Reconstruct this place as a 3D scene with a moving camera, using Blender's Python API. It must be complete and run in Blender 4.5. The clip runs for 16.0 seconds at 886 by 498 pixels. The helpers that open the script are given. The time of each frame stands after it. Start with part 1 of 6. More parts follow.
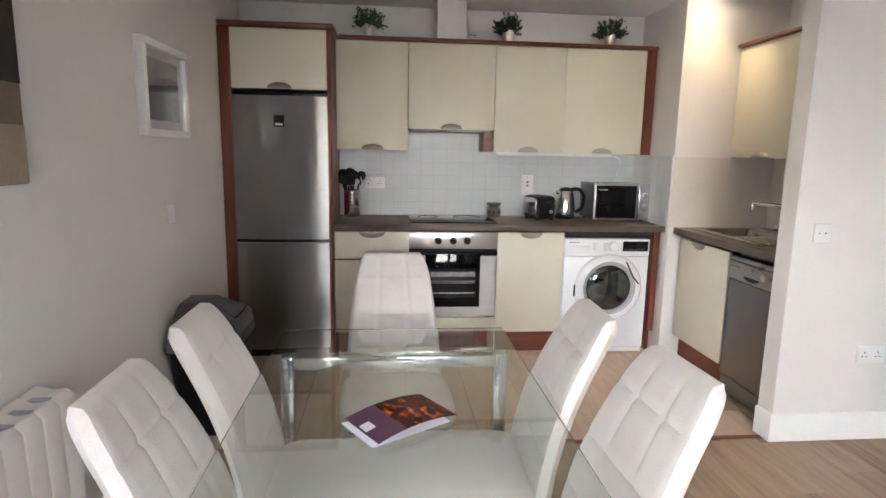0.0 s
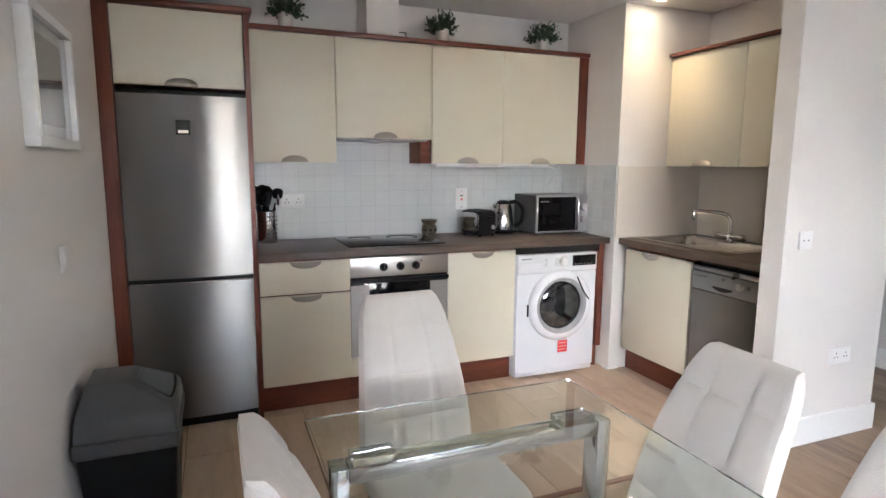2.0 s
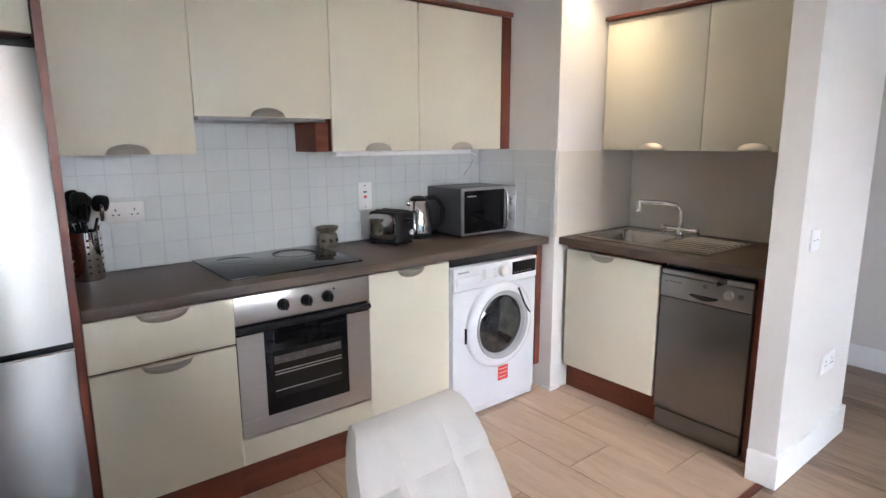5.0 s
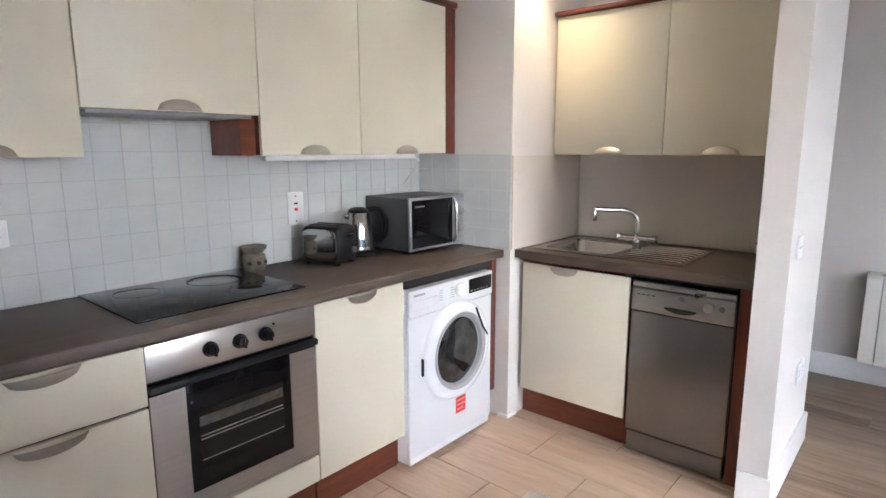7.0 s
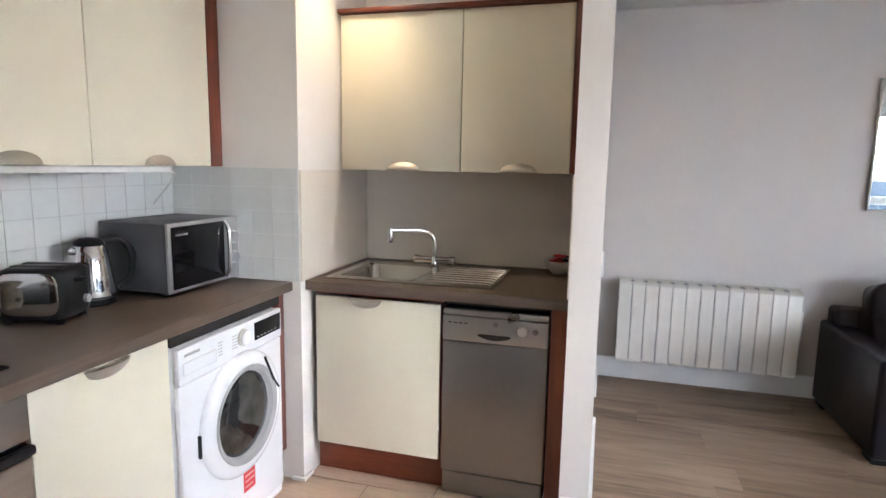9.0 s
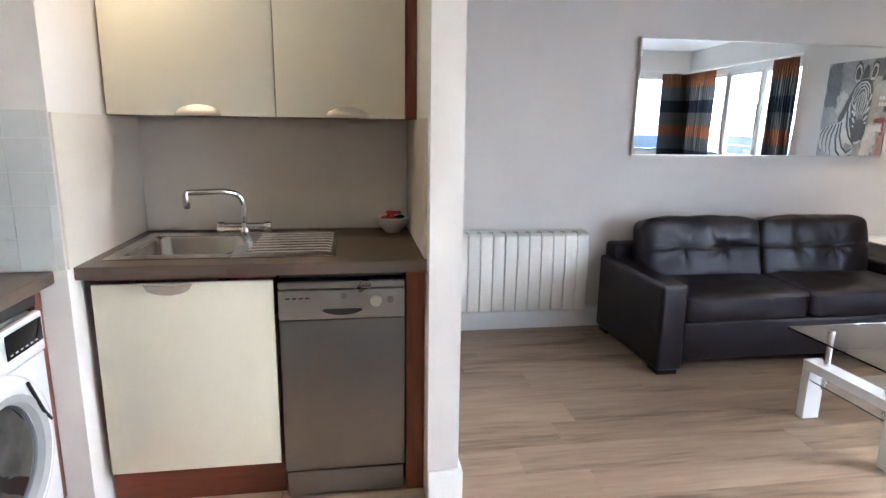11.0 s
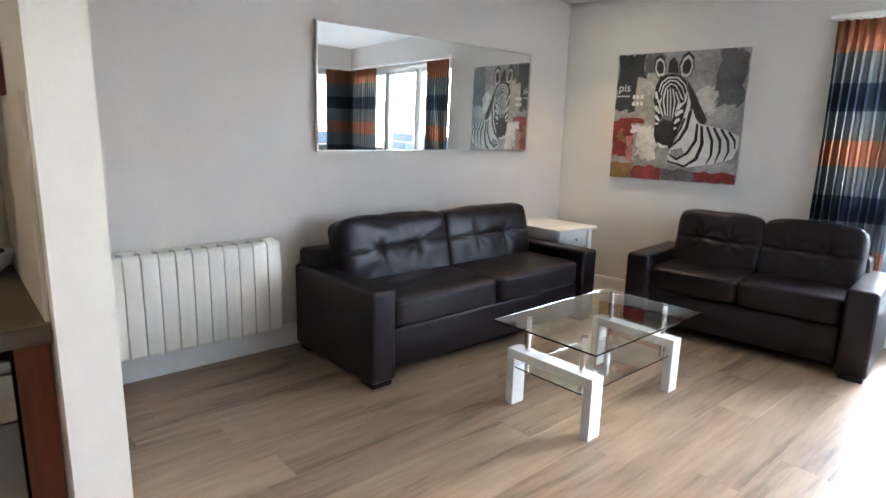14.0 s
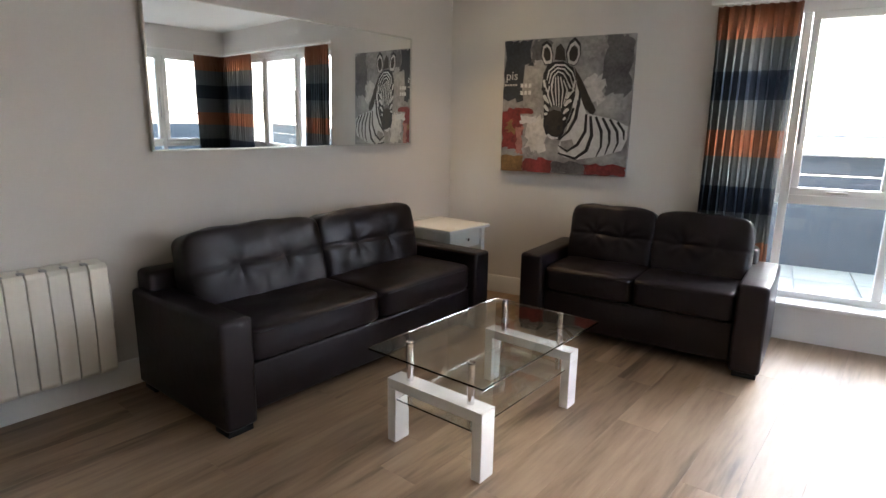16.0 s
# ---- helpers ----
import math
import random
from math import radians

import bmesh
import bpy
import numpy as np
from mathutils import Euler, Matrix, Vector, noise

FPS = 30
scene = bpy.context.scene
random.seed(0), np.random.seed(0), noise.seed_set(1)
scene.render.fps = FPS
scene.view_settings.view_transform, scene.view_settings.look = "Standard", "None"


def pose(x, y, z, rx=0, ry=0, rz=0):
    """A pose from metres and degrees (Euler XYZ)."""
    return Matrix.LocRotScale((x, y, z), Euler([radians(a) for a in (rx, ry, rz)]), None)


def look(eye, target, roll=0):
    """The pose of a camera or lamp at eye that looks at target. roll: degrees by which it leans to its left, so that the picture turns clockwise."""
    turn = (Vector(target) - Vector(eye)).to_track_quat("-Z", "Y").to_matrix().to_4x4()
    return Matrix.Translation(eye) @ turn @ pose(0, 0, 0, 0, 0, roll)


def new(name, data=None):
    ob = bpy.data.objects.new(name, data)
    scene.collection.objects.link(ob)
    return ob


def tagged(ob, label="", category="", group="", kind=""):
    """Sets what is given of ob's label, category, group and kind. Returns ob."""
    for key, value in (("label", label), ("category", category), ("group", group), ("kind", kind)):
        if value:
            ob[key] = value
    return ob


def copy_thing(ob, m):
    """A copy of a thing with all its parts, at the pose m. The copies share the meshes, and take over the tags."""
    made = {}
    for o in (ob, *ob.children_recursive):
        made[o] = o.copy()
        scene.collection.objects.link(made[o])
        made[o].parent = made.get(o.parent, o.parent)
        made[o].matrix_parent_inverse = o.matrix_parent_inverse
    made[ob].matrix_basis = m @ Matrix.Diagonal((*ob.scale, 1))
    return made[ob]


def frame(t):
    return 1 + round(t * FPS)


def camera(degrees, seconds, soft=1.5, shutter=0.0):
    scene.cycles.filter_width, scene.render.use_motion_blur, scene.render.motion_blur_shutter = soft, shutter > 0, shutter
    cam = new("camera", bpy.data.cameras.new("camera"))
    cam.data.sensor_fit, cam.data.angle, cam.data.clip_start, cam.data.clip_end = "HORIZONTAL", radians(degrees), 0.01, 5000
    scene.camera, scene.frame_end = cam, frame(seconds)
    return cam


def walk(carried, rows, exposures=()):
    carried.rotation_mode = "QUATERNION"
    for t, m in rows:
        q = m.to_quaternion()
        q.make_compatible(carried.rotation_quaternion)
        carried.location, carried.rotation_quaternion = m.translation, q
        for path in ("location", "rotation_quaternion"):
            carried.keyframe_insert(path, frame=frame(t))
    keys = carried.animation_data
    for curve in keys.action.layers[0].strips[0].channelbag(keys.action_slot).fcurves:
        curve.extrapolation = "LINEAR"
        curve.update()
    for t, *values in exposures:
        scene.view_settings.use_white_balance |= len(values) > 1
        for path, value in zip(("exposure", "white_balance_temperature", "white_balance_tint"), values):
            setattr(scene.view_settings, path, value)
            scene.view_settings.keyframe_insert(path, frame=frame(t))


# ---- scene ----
cam = camera(75.2, 16.0)
PATH = [
    (0, (0.167, 0.519, 1.377), (0.36, 2.481, 1.042), 1.1),
    (0.5, (-0.018, 0.611, 1.383), (0.34, 2.551, 1.051), 0.6),
    (1, (-0.168, 0.742, 1.377), (0.327, 2.65, 1.041), 0.3),
    (1.5, (-0.281, 0.936, 1.376), (0.305, 2.824, 1.072), 0.3),
    (2, (-0.385, 1.139, 1.379), (0.349, 2.976, 1.085), 0.4),
    (2.5, (-0.418, 1.34, 1.383), (0.458, 3.115, 1.095), 0.3),
    (3, (-0.382, 1.54, 1.388), (0.527, 3.3, 1.077), -0.6),
    (3.5, (-0.388, 1.728, 1.426), (0.572, 3.456, 1.114), -1.2),
    (4, (-0.399, 1.965, 1.433), (0.67, 3.623, 1.107), -0.7),
    (4.2, (-0.382, 2.012, 1.428), (0.731, 3.638, 1.067), -0.4),
    (5.25, (-0.378, 2.2, 1.43), (0.89, 3.722, 1.06), -0.1),
    (6.3, (-0.3, 2.392, 1.426), (1.066, 3.804, 1.055), 0.3),
    (6.5, (-0.306, 2.447, 1.417), (1.082, 3.841, 1.06), -0.1),
    (7, (-0.32, 2.614, 1.401), (1.174, 3.899, 1.059), -0.1),
    (7.5, (-0.316, 2.693, 1.398), (1.206, 3.941, 1.041), 0.2),
    (8, (-0.291, 2.783, 1.38), (1.29, 3.961, 1.046), 0.0),
    (8.5, (-0.176, 2.91, 1.388), (1.582, 3.814, 1.087), -0.1),
    (9, (-0.077, 2.993, 1.398), (1.829, 3.527, 1.111), 1.0),
    (9.2, (-0.05, 3.02, 1.407), (1.885, 3.446, 1.127), 1.1),
    (11.3, (0.285, 3.399, 1.333), (2.193, 2.949, 0.938), 0.6),
    (11.5, (0.343, 3.43, 1.337), (2.227, 2.872, 0.964), 0.4),
    (12, (0.417, 3.478, 1.341), (2.221, 2.683, 1.003), 0.1),
    (12.5, (0.475, 3.449, 1.339), (2.197, 2.485, 1.018), 0.3),
    (13, (0.563, 3.368, 1.322), (2.204, 2.274, 0.99), 0.2),
    (13.5, (0.636, 3.309, 1.325), (2.183, 2.1, 0.945), 1.2),
    (14, (0.705, 3.247, 1.311), (2.177, 1.954, 0.913), 1.4),
    (14.5, (0.788, 3.166, 1.326), (2.157, 1.767, 0.916), 1.0),
    (15, (0.838, 3.101, 1.323), (2.123, 1.621, 0.925), 0.7),
    (15.5, (0.874, 3.005, 1.322), (2.104, 1.48, 0.916), 0.8),
    (16, (0.891, 2.846, 1.335), (2.125, 1.331, 0.909), 0.8),
]
walk(cam, [(t, look(eye, target, roll)) for t, eye, target, roll in PATH], exposures=[(0, 4.15, 5800, 10), (3.5, 4.35, 5450, 12), (6.5, 4.42, 5400, 12), (7.5, 4.64, 5400, 12), (8.5, 4.72, 5450, 11), (9, 4.6, 5450, 11), (11.5, 4.8, 5250, 9), (12.5, 4.92, 5200, 8), (13, 5.0, 5150, 7), (14, 4.64, 5400, 6), (15, 4.0, 5750, 7), (16, 3.88, 6000, 9)])
ALCOVE_W, LIVING_W = 1.4, 0.3

# ---- light ----
world = bpy.data.worlds.new("sky")
scene.world = world
world.use_nodes = True
wn = world.node_tree.nodes
sky = wn.new("ShaderNodeTexSky")
sky.sky_type = 'NISHITA'
sky.sun_disc = False
sky.sun_elevation = radians(24)
sky.sun_rotation = radians(193)
sky.air_density, sky.dust_density = 1.0, 1.5
haze = wn.new("ShaderNodeHueSaturation")
haze.inputs["Saturation"].default_value = 0.55
world.node_tree.links.new(sky.outputs[0], haze.inputs["Color"])
world.node_tree.links.new(haze.outputs[0], wn["Background"].inputs[0])
wn["Background"].inputs[1].default_value = 0.15

sun = new("sun", bpy.data.lights.new("sun", 'SUN'))
sun.data.energy, sun.data.angle, sun.data.color = 0.18, radians(45), (0.96, 0.98, 1.0)
sun.matrix_world = look((0, 0, 4.4), (2.22, 9.65, 0))


# the long wall with the balcony windows stands askew: its frame has u along it, v outwards
ANG = 9.48
WALL = Matrix.Translation((3.86, -0.875, 0)) @ pose(0, 0, 0, 0, 0, 180 + ANG)
ULEN = 4.785

# ---- helpers of this scene ----
def mesh_from(bm, name):
    me = bpy.data.meshes.new(name)
    bmesh.ops.recalc_face_normals(bm, faces=bm.faces)
    bm.to_mesh(me)
    bm.free()
    return me


def finish(me, material, smooth=True):
    me.materials.append(material)
    if smooth:
        me.polygons.foreach_set("use_smooth", [True] * len(me.polygons))
        me.set_sharp_from_angle(angle=radians(38))
    return me


def part(name, bm, material, parent=None, label="", smooth=True):
    ob = new(name, finish(mesh_from(bm, name), material, smooth))
    if parent is not None:
        ob.parent = parent
    if label:
        tagged(ob, label)
    return ob


def thing(name, at, label, category, group="", rz=0.0):
    ob = new(name)
    ob.empty_display_size = 0.05
    ob.matrix_world = pose(*at, 0, 0, rz)
    return tagged(ob, label, category, group)


def structure(name, bm, material, label="", category="", smooth=False):
    ob = part(name, bm, material, None, label, smooth)
    return tagged(ob, label, category, "", "structure")


def box(x0, x1, y0, y1, z0, z1, bevel=0.0, seg=2, bm=None):
    bm = bm or bmesh.new()
    r = bmesh.ops.create_cube(bm, size=1.0)
    m = Matrix.Translation(((x0 + x1) / 2, (y0 + y1) / 2, (z0 + z1) / 2)) @ Matrix.Diagonal((x1 - x0, y1 - y0, z1 - z0, 1))
    bmesh.ops.transform(bm, matrix=m, verts=r["verts"])
    if bevel:
        edges = list({e for v in r["verts"] for e in v.link_edges})
        bmesh.ops.bevel(bm, geom=edges, offset=bevel, segments=seg, affect='EDGES', profile=0.5)
    return bm


def cyl(p, r, h, axis="z", n=24, r2=None, bevel=0.0, bm=None):
    """A cylinder from p along an axis."""
    bm = bm or bmesh.new()
    made = bmesh.ops.create_cone(bm, cap_ends=True, segments=n, radius1=r, radius2=r if r2 is None else r2, depth=h)
    turn = {"z": pose(0, 0, 0), "x": pose(0, 0, 0, 0, 90, 0), "y": pose(0, 0, 0, -90, 0, 0)}[axis]
    bmesh.ops.transform(bm, matrix=Matrix.Translation(p) @ turn @ Matrix.Translation((0, 0, h / 2)), verts=made["verts"])
    if bevel:
        rim = [e for e in {e for v in made["verts"] for e in v.link_edges} if any(len(f.verts) > 4 for f in e.link_faces)]
        bmesh.ops.bevel(bm, geom=rim, offset=bevel, segments=2, affect='EDGES', profile=0.5)
    return bm


def lathe(profile, n=32, bm=None, at=(0, 0, 0), caps=(True, True)):
    """A turned shape from (radius, height) pairs."""
    bm = bm or bmesh.new()
    rings = []
    for r, z in profile:
        rings.append([bm.verts.new((at[0] + r * math.cos(2 * math.pi * i / n), at[1] + r * math.sin(2 * math.pi * i / n), at[2] + z)) for i in range(n)])
    for a, b in zip(rings, rings[1:]):
        for i in range(n):
            bm.faces.new((a[i], a[(i + 1) % n], b[(i + 1) % n], b[i]))
    if caps[0]:
        bm.faces.new(rings[0][::-1])
    if caps[1]:
        bm.faces.new(rings[-1])
    return bm


def tube(points, r, n=10, bm=None):
    """A round bar along points."""
    bm = bm or bmesh.new()
    pts = [Vector(p) for p in points]
    rings, side = [], None
    for i, p in enumerate(pts):
        d = (pts[min(i + 1, len(pts) - 1)] - pts[max(i - 1, 0)]).normalized()
        if side is None:
            side = d.orthogonal().normalized()
        side = (side - d * side.dot(d)).normalized()
        up = d.cross(side)
        rings.append([bm.verts.new(p + r * (math.cos(2 * math.pi * k / n) * side + math.sin(2 * math.pi * k / n) * up)) for k in range(n)])
    for a, b in zip(rings, rings[1:]):
        for k in range(n):
            bm.faces.new((a[k], a[(k + 1) % n], b[(k + 1) % n], b[k]))
    bm.faces.new(rings[0][::-1])
    bm.faces.new(rings[-1])
    return bm


def bend(points, n=6, r=0.03):
    """Rounds the corners of a line of points."""
    pts = [Vector(p) for p in points]
    out = [pts[0]]
    for a, b, c in zip(pts, pts[1:], pts[2:]):
        p, q = b + (a - b).normalized() * r, b + (c - b).normalized() * r
        for i in range(n + 1):
            s = i / n
            out.append((1 - s) ** 2 * p + 2 * s * (1 - s) * b + s * s * q)
    return out + [pts[-1]]


def plate(outline, z0, z1, bm=None, bevel=0.0):
    """An upright prism over an outline in x and y."""
    bm = bm or bmesh.new()
    lo = [bm.verts.new((x, y, z0)) for x, y in outline]
    hi = [bm.verts.new((x, y, z1)) for x, y in outline]
    n = len(lo)
    bm.faces.new(lo[::-1])
    top = bm.faces.new(hi)
    for i in range(n):
        bm.faces.new((lo[i], lo[(i + 1) % n], hi[(i + 1) % n], hi[i]))
    if bevel:
        bmesh.ops.bevel(bm, geom=list(top.edges), offset=bevel, segments=2, affect='EDGES', profile=0.5)
    return bm


def moved(bm, m):
    bmesh.ops.transform(bm, matrix=m, verts=bm.verts)
    return bm


def soft_box(dx, dy, dz, n=10, power=5.0, puff=0.0, dent=None, wrinkle=0.0, seed=0):
    """A stuffed cushion, centred: a rounded box whose faces swell by puff; dent(p) may press its surface."""
    bm = bmesh.new()
    bmesh.ops.create_cube(bm, size=2.0)
    bmesh.ops.subdivide_edges(bm, edges=bm.edges, cuts=n, use_grid_fill=True)
    for v in bm.verts:
        x, y, z = v.co
        k = (abs(x) ** power + abs(y) ** power + abs(z) ** power) ** (1 / power)
        c = Vector((x, y, z)) / k
        f = [1 - t * t for t in c]
        c = Vector((c.x * dx / 2 + math.copysign(puff * f[1] * f[2], c.x) * (abs(c.x) > 0.3), c.y * dy / 2 + math.copysign(puff * f[0] * f[2], c.y) * (abs(c.y) > 0.3),
                    c.z * dz / 2 + math.copysign(puff * f[0] * f[1], c.z) * (abs(c.z) > 0.3)))
        if dent:
            c = dent(c)
        if wrinkle:
            c += Vector(noise.noise_vector(c * 9 + Vector((seed, 0, 0)))) * wrinkle
        v.co = c
    return bm


# ---- materials ----
def shade(name, colour, rough=0.5, metal=0.0, vary=0.08, scale=6.0, fine=90.0, bump=0.02, stretch=(1, 1, 1), spec=0.5, second=None, rough_vary=0.1, per_object=0.0, coat=0.0):
    """A surface with large and fine variation of colour, roughness and relief, in metres of its object."""
    m = bpy.data.materials.new(name)
    m.use_nodes = True
    nt = m.node_tree
    b = nt.nodes["Principled BSDF"]
    N, L = nt.nodes.new, nt.links.new
    tc, mp = N("ShaderNodeTexCoord"), N("ShaderNodeMapping")
    mp.inputs["Scale"].default_value = stretch
    L(tc.outputs["Object"], mp.inputs[0])
    big, small = N("ShaderNodeTexNoise"), N("ShaderNodeTexNoise")
    big.inputs["Scale"].default_value, big.inputs["Detail"].default_value = scale, 4
    small.inputs["Scale"].default_value, small.inputs["Detail"].default_value = fine, 5
    L(mp.outputs[0], big.inputs["Vector"])
    L(mp.outputs[0], small.inputs["Vector"])
    mixer = N("ShaderNodeMix")
    mixer.data_type = 'FLOAT'
    mixer.inputs[0].default_value = 0.4
    L(big.outputs[0], mixer.inputs[2])
    L(small.outputs[0], mixer.inputs[3])
    ramp = N("ShaderNodeValToRGB")
    dark = [c * (1 - vary) for c in colour] if second is None else second
    light = [min(1, c * (1 + vary)) for c in colour] if second is None else colour
    ramp.color_ramp.elements[0].position, ramp.color_ramp.elements[1].position = 0.32, 0.68
    ramp.color_ramp.elements[0].color, ramp.color_ramp.elements[1].color = (*dark, 1), (*light, 1)
    L(mixer.outputs[0], ramp.inputs[0])
    out = ramp.outputs[0]
    if per_object:
        info, hue = N("ShaderNodeObjectInfo"), N("ShaderNodeHueSaturation")
        rng = N("ShaderNodeMapRange")
        rng.inputs[3].default_value, rng.inputs[4].default_value = 1 - per_object, 1 + per_object
        L(info.outputs["Random"], rng.inputs[0])
        L(rng.outputs[0], hue.inputs["Value"])
        L(out, hue.inputs["Color"])
        out = hue.outputs[0]
    L(out, b.inputs["Base Color"])
    rr = N("ShaderNodeMapRange")
    rr.inputs[3].default_value, rr.inputs[4].default_value = max(0.02, rough * (1 - rough_vary)), min(1, rough * (1 + rough_vary))
    L(big.outputs[0], rr.inputs[0])
    L(rr.outputs[0], b.inputs["Roughness"])
    b.inputs["Metallic"].default_value = metal
    b.inputs["Specular IOR Level"].default_value = spec
    b.inputs["Coat Weight"].default_value = coat
    if bump:
        bp = N("ShaderNodeBump")
        bp.inputs["Strength"].default_value, bp.inputs["Distance"].default_value = min(1, bump * 10), 0.002
        L(small.outputs[0], bp.inputs["Height"])
        L(bp.outputs[0], b.inputs["Normal"])
    return m


def glass_mat(name, colour, rough=0.0, ior=1.45):
    m = bpy.data.materials.new(name)
    m.use_nodes = True
    b = m.node_tree.nodes["Principled BSDF"]
    b.inputs["Base Color"].default_value = (*colour, 1)
    b.inputs["Roughness"].default_value, b.inputs["IOR"].default_value = rough, ior
    b.inputs["Transmission Weight"].default_value = 1.0
    return m


def glow(name, colour, strength):
    m = bpy.data.materials.new(name)
    m.use_nodes = True
    b = m.node_tree.nodes["Principled BSDF"]
    b.inputs["Base Color"].default_value = (*colour, 1)
    b.inputs["Emission Color"].default_value, b.inputs["Emission Strength"].default_value = (*colour, 1), strength
    return m


def ramp_of(nt, stops, mode='LINEAR'):
    r = nt.nodes.new("ShaderNodeValToRGB")
    r.color_ramp.interpolation = mode
    while len(r.color_ramp.elements) < len(stops):
        r.color_ramp.elements.new(0.5)
    for e, (p, c) in zip(r.color_ramp.elements, stops):
        e.position, e.color = p, (*c, 1)
    return r


def plank_wood(name, dark, mid, light, per_object=0.12, rough=0.42, along="x", stops=(0.3, 0.5, 0.72), grain=1.0):
    """Wood grain that runs along an axis, with knots and a tone of its own for each board."""
    m = bpy.data.materials.new(name)
    m.use_nodes = True
    nt = m.node_tree
    b = nt.nodes["Principled BSDF"]
    N, L = nt.nodes.new, nt.links.new
    tc, mp, info = N("ShaderNodeTexCoord"), N("ShaderNodeMapping"), N("ShaderNodeObjectInfo")
    k = (1.6, 16, 16) if along == "x" else (16, 1.6, 16) if along == "y" else (16, 16, 1.6)
    mp.inputs["Scale"].default_value = [grain * q for q in k]
    shift = N("ShaderNodeVectorMath")
    shift.operation = 'MULTIPLY_ADD'
    mul = N("ShaderNodeMath")
    mul.operation = 'MULTIPLY'
    mul.inputs[1].default_value = 37.0
    L(info.outputs["Random"], mul.inputs[0])
    add = N("ShaderNodeVectorMath")
    L(tc.outputs["Object"], mp.inputs[0])
    L(mp.outputs[0], add.inputs[0])
    L(mul.outputs[0], add.inputs[1])
    n1, n2 = N("ShaderNodeTexNoise"), N("ShaderNodeTexNoise")
    n1.inputs["Scale"].default_value, n1.inputs["Detail"].default_value, n1.inputs["Distortion"].default_value = 1.0, 7, 0.9
    n2.inputs["Scale"].default_value, n2.inputs["Detail"].default_value = 7.0, 6
    L(add.outputs[0], n1.inputs["Vector"])
    L(add.outputs[0], n2.inputs["Vector"])
    r = ramp_of(nt, list(zip(stops, (dark, mid, light))))
    mixer = N("ShaderNodeMix")
    mixer.data_type = 'FLOAT'
    mixer.inputs[0].default_value = 0.3
    L(n1.outputs[0], mixer.inputs[2])
    L(n2.outputs[0], mixer.inputs[3])
    L(mixer.outputs[0], r.inputs[0])
    hue, rng = N("ShaderNodeHueSaturation"), N("ShaderNodeMapRange")
    rng.inputs[3].default_value, rng.inputs[4].default_value = 1 - per_object, 1 + per_object
    L(info.outputs["Random"], rng.inputs[0])
    L(rng.outputs[0], hue.inputs["Value"])
    L(r.outputs[0], hue.inputs["Color"])
    L(hue.outputs[0], b.inputs["Base Color"])
    rr = N("ShaderNodeMapRange")
    rr.inputs[3].default_value, rr.inputs[4].default_value = rough * 0.85, rough * 1.2
    L(n1.outputs[0], rr.inputs[0])
    L(rr.outputs[0], b.inputs["Roughness"])
    bp = N("ShaderNodeBump")
    bp.inputs["Strength"].default_value, bp.inputs["Distance"].default_value = 0.15, 0.001
    L(n2.outputs[0], bp.inputs["Height"])
    L(bp.outputs[0], b.inputs["Normal"])
    return m


WALL_PAINT = shade("warm_white_wall_paint", (0.72, 0.69, 0.655), 0.65, vary=0.03, scale=1.2, fine=160, bump=0.02)
TAUPE_PAINT = shade("pale_taupe_wall_paint", (0.645, 0.60, 0.562), 0.6, vary=0.03, scale=1.2, fine=160, bump=0.02)
CEILING_PAINT = shade("matt_white_ceiling_paint", (0.76, 0.75, 0.73), 0.8, vary=0.02, scale=1.0, fine=150, bump=0.02)
TRIM_PAINT = shade("white_satin_trim_paint", (0.8, 0.79, 0.77), 0.35, vary=0.03, scale=3, fine=60, bump=0.01)
RADIATOR_PAINT = shade("cream_white_enamel", (0.78, 0.74, 0.67), 0.35, vary=0.02, scale=3, fine=60, bump=0.006)
CREAM = shade("cream_laminate", (0.70, 0.655, 0.52), 0.38, vary=0.025, scale=2.5, fine=120, bump=0.008)
MAHOGANY = plank_wood("mahogany_stain", (0.085, 0.018, 0.008), (0.14, 0.032, 0.014), (0.20, 0.05, 0.022), 0.05, 0.35, "z")
MAHOGANY_X = plank_wood("mahogany_stain_lying", (0.085, 0.018, 0.008), (0.14, 0.032, 0.014), (0.20, 0.05, 0.022), 0.05, 0.35, "x")
MAHOGANY_Y = plank_wood("mahogany_stain_lying_across", (0.085, 0.018, 0.008), (0.14, 0.032, 0.014), (0.20, 0.05, 0.022), 0.05, 0.35, "y")
WORKTOP = plank_wood("brown_grained_worktop", (0.068, 0.047, 0.034), (0.092, 0.066, 0.048), (0.122, 0.09, 0.068), 0.03, 0.42, "x")
WORKTOP_Y = plank_wood("brown_grained_worktop_across", (0.068, 0.047, 0.034), (0.092, 0.066, 0.048), (0.122, 0.09, 0.068), 0.03, 0.42, "y")
STEEL = shade("brushed_steel", (0.25, 0.243, 0.24), 0.33, 1.0, vary=0.02, scale=2, fine=30, bump=0.0, stretch=(3, 3, 0.6), rough_vary=0.06)
st = STEEL.node_tree
tg = st.nodes.new("ShaderNodeTangent")
tg.direction_type, tg.axis = 'RADIAL', 'Z'
st.links.new(tg.outputs[0], st.nodes["Principled BSDF"].inputs["Tangent"])
st.nodes["Principled BSDF"].inputs["Anisotropic"].default_value = 0.97
st.nodes["Principled BSDF"].inputs["Anisotropic Rotation"].default_value = 0.25
STEEL_X = shade("brushed_steel_across", (0.4, 0.38, 0.36), 0.34, 1.0, vary=0.06, scale=3, fine=40, bump=0.01, stretch=(0.6, 30, 30))
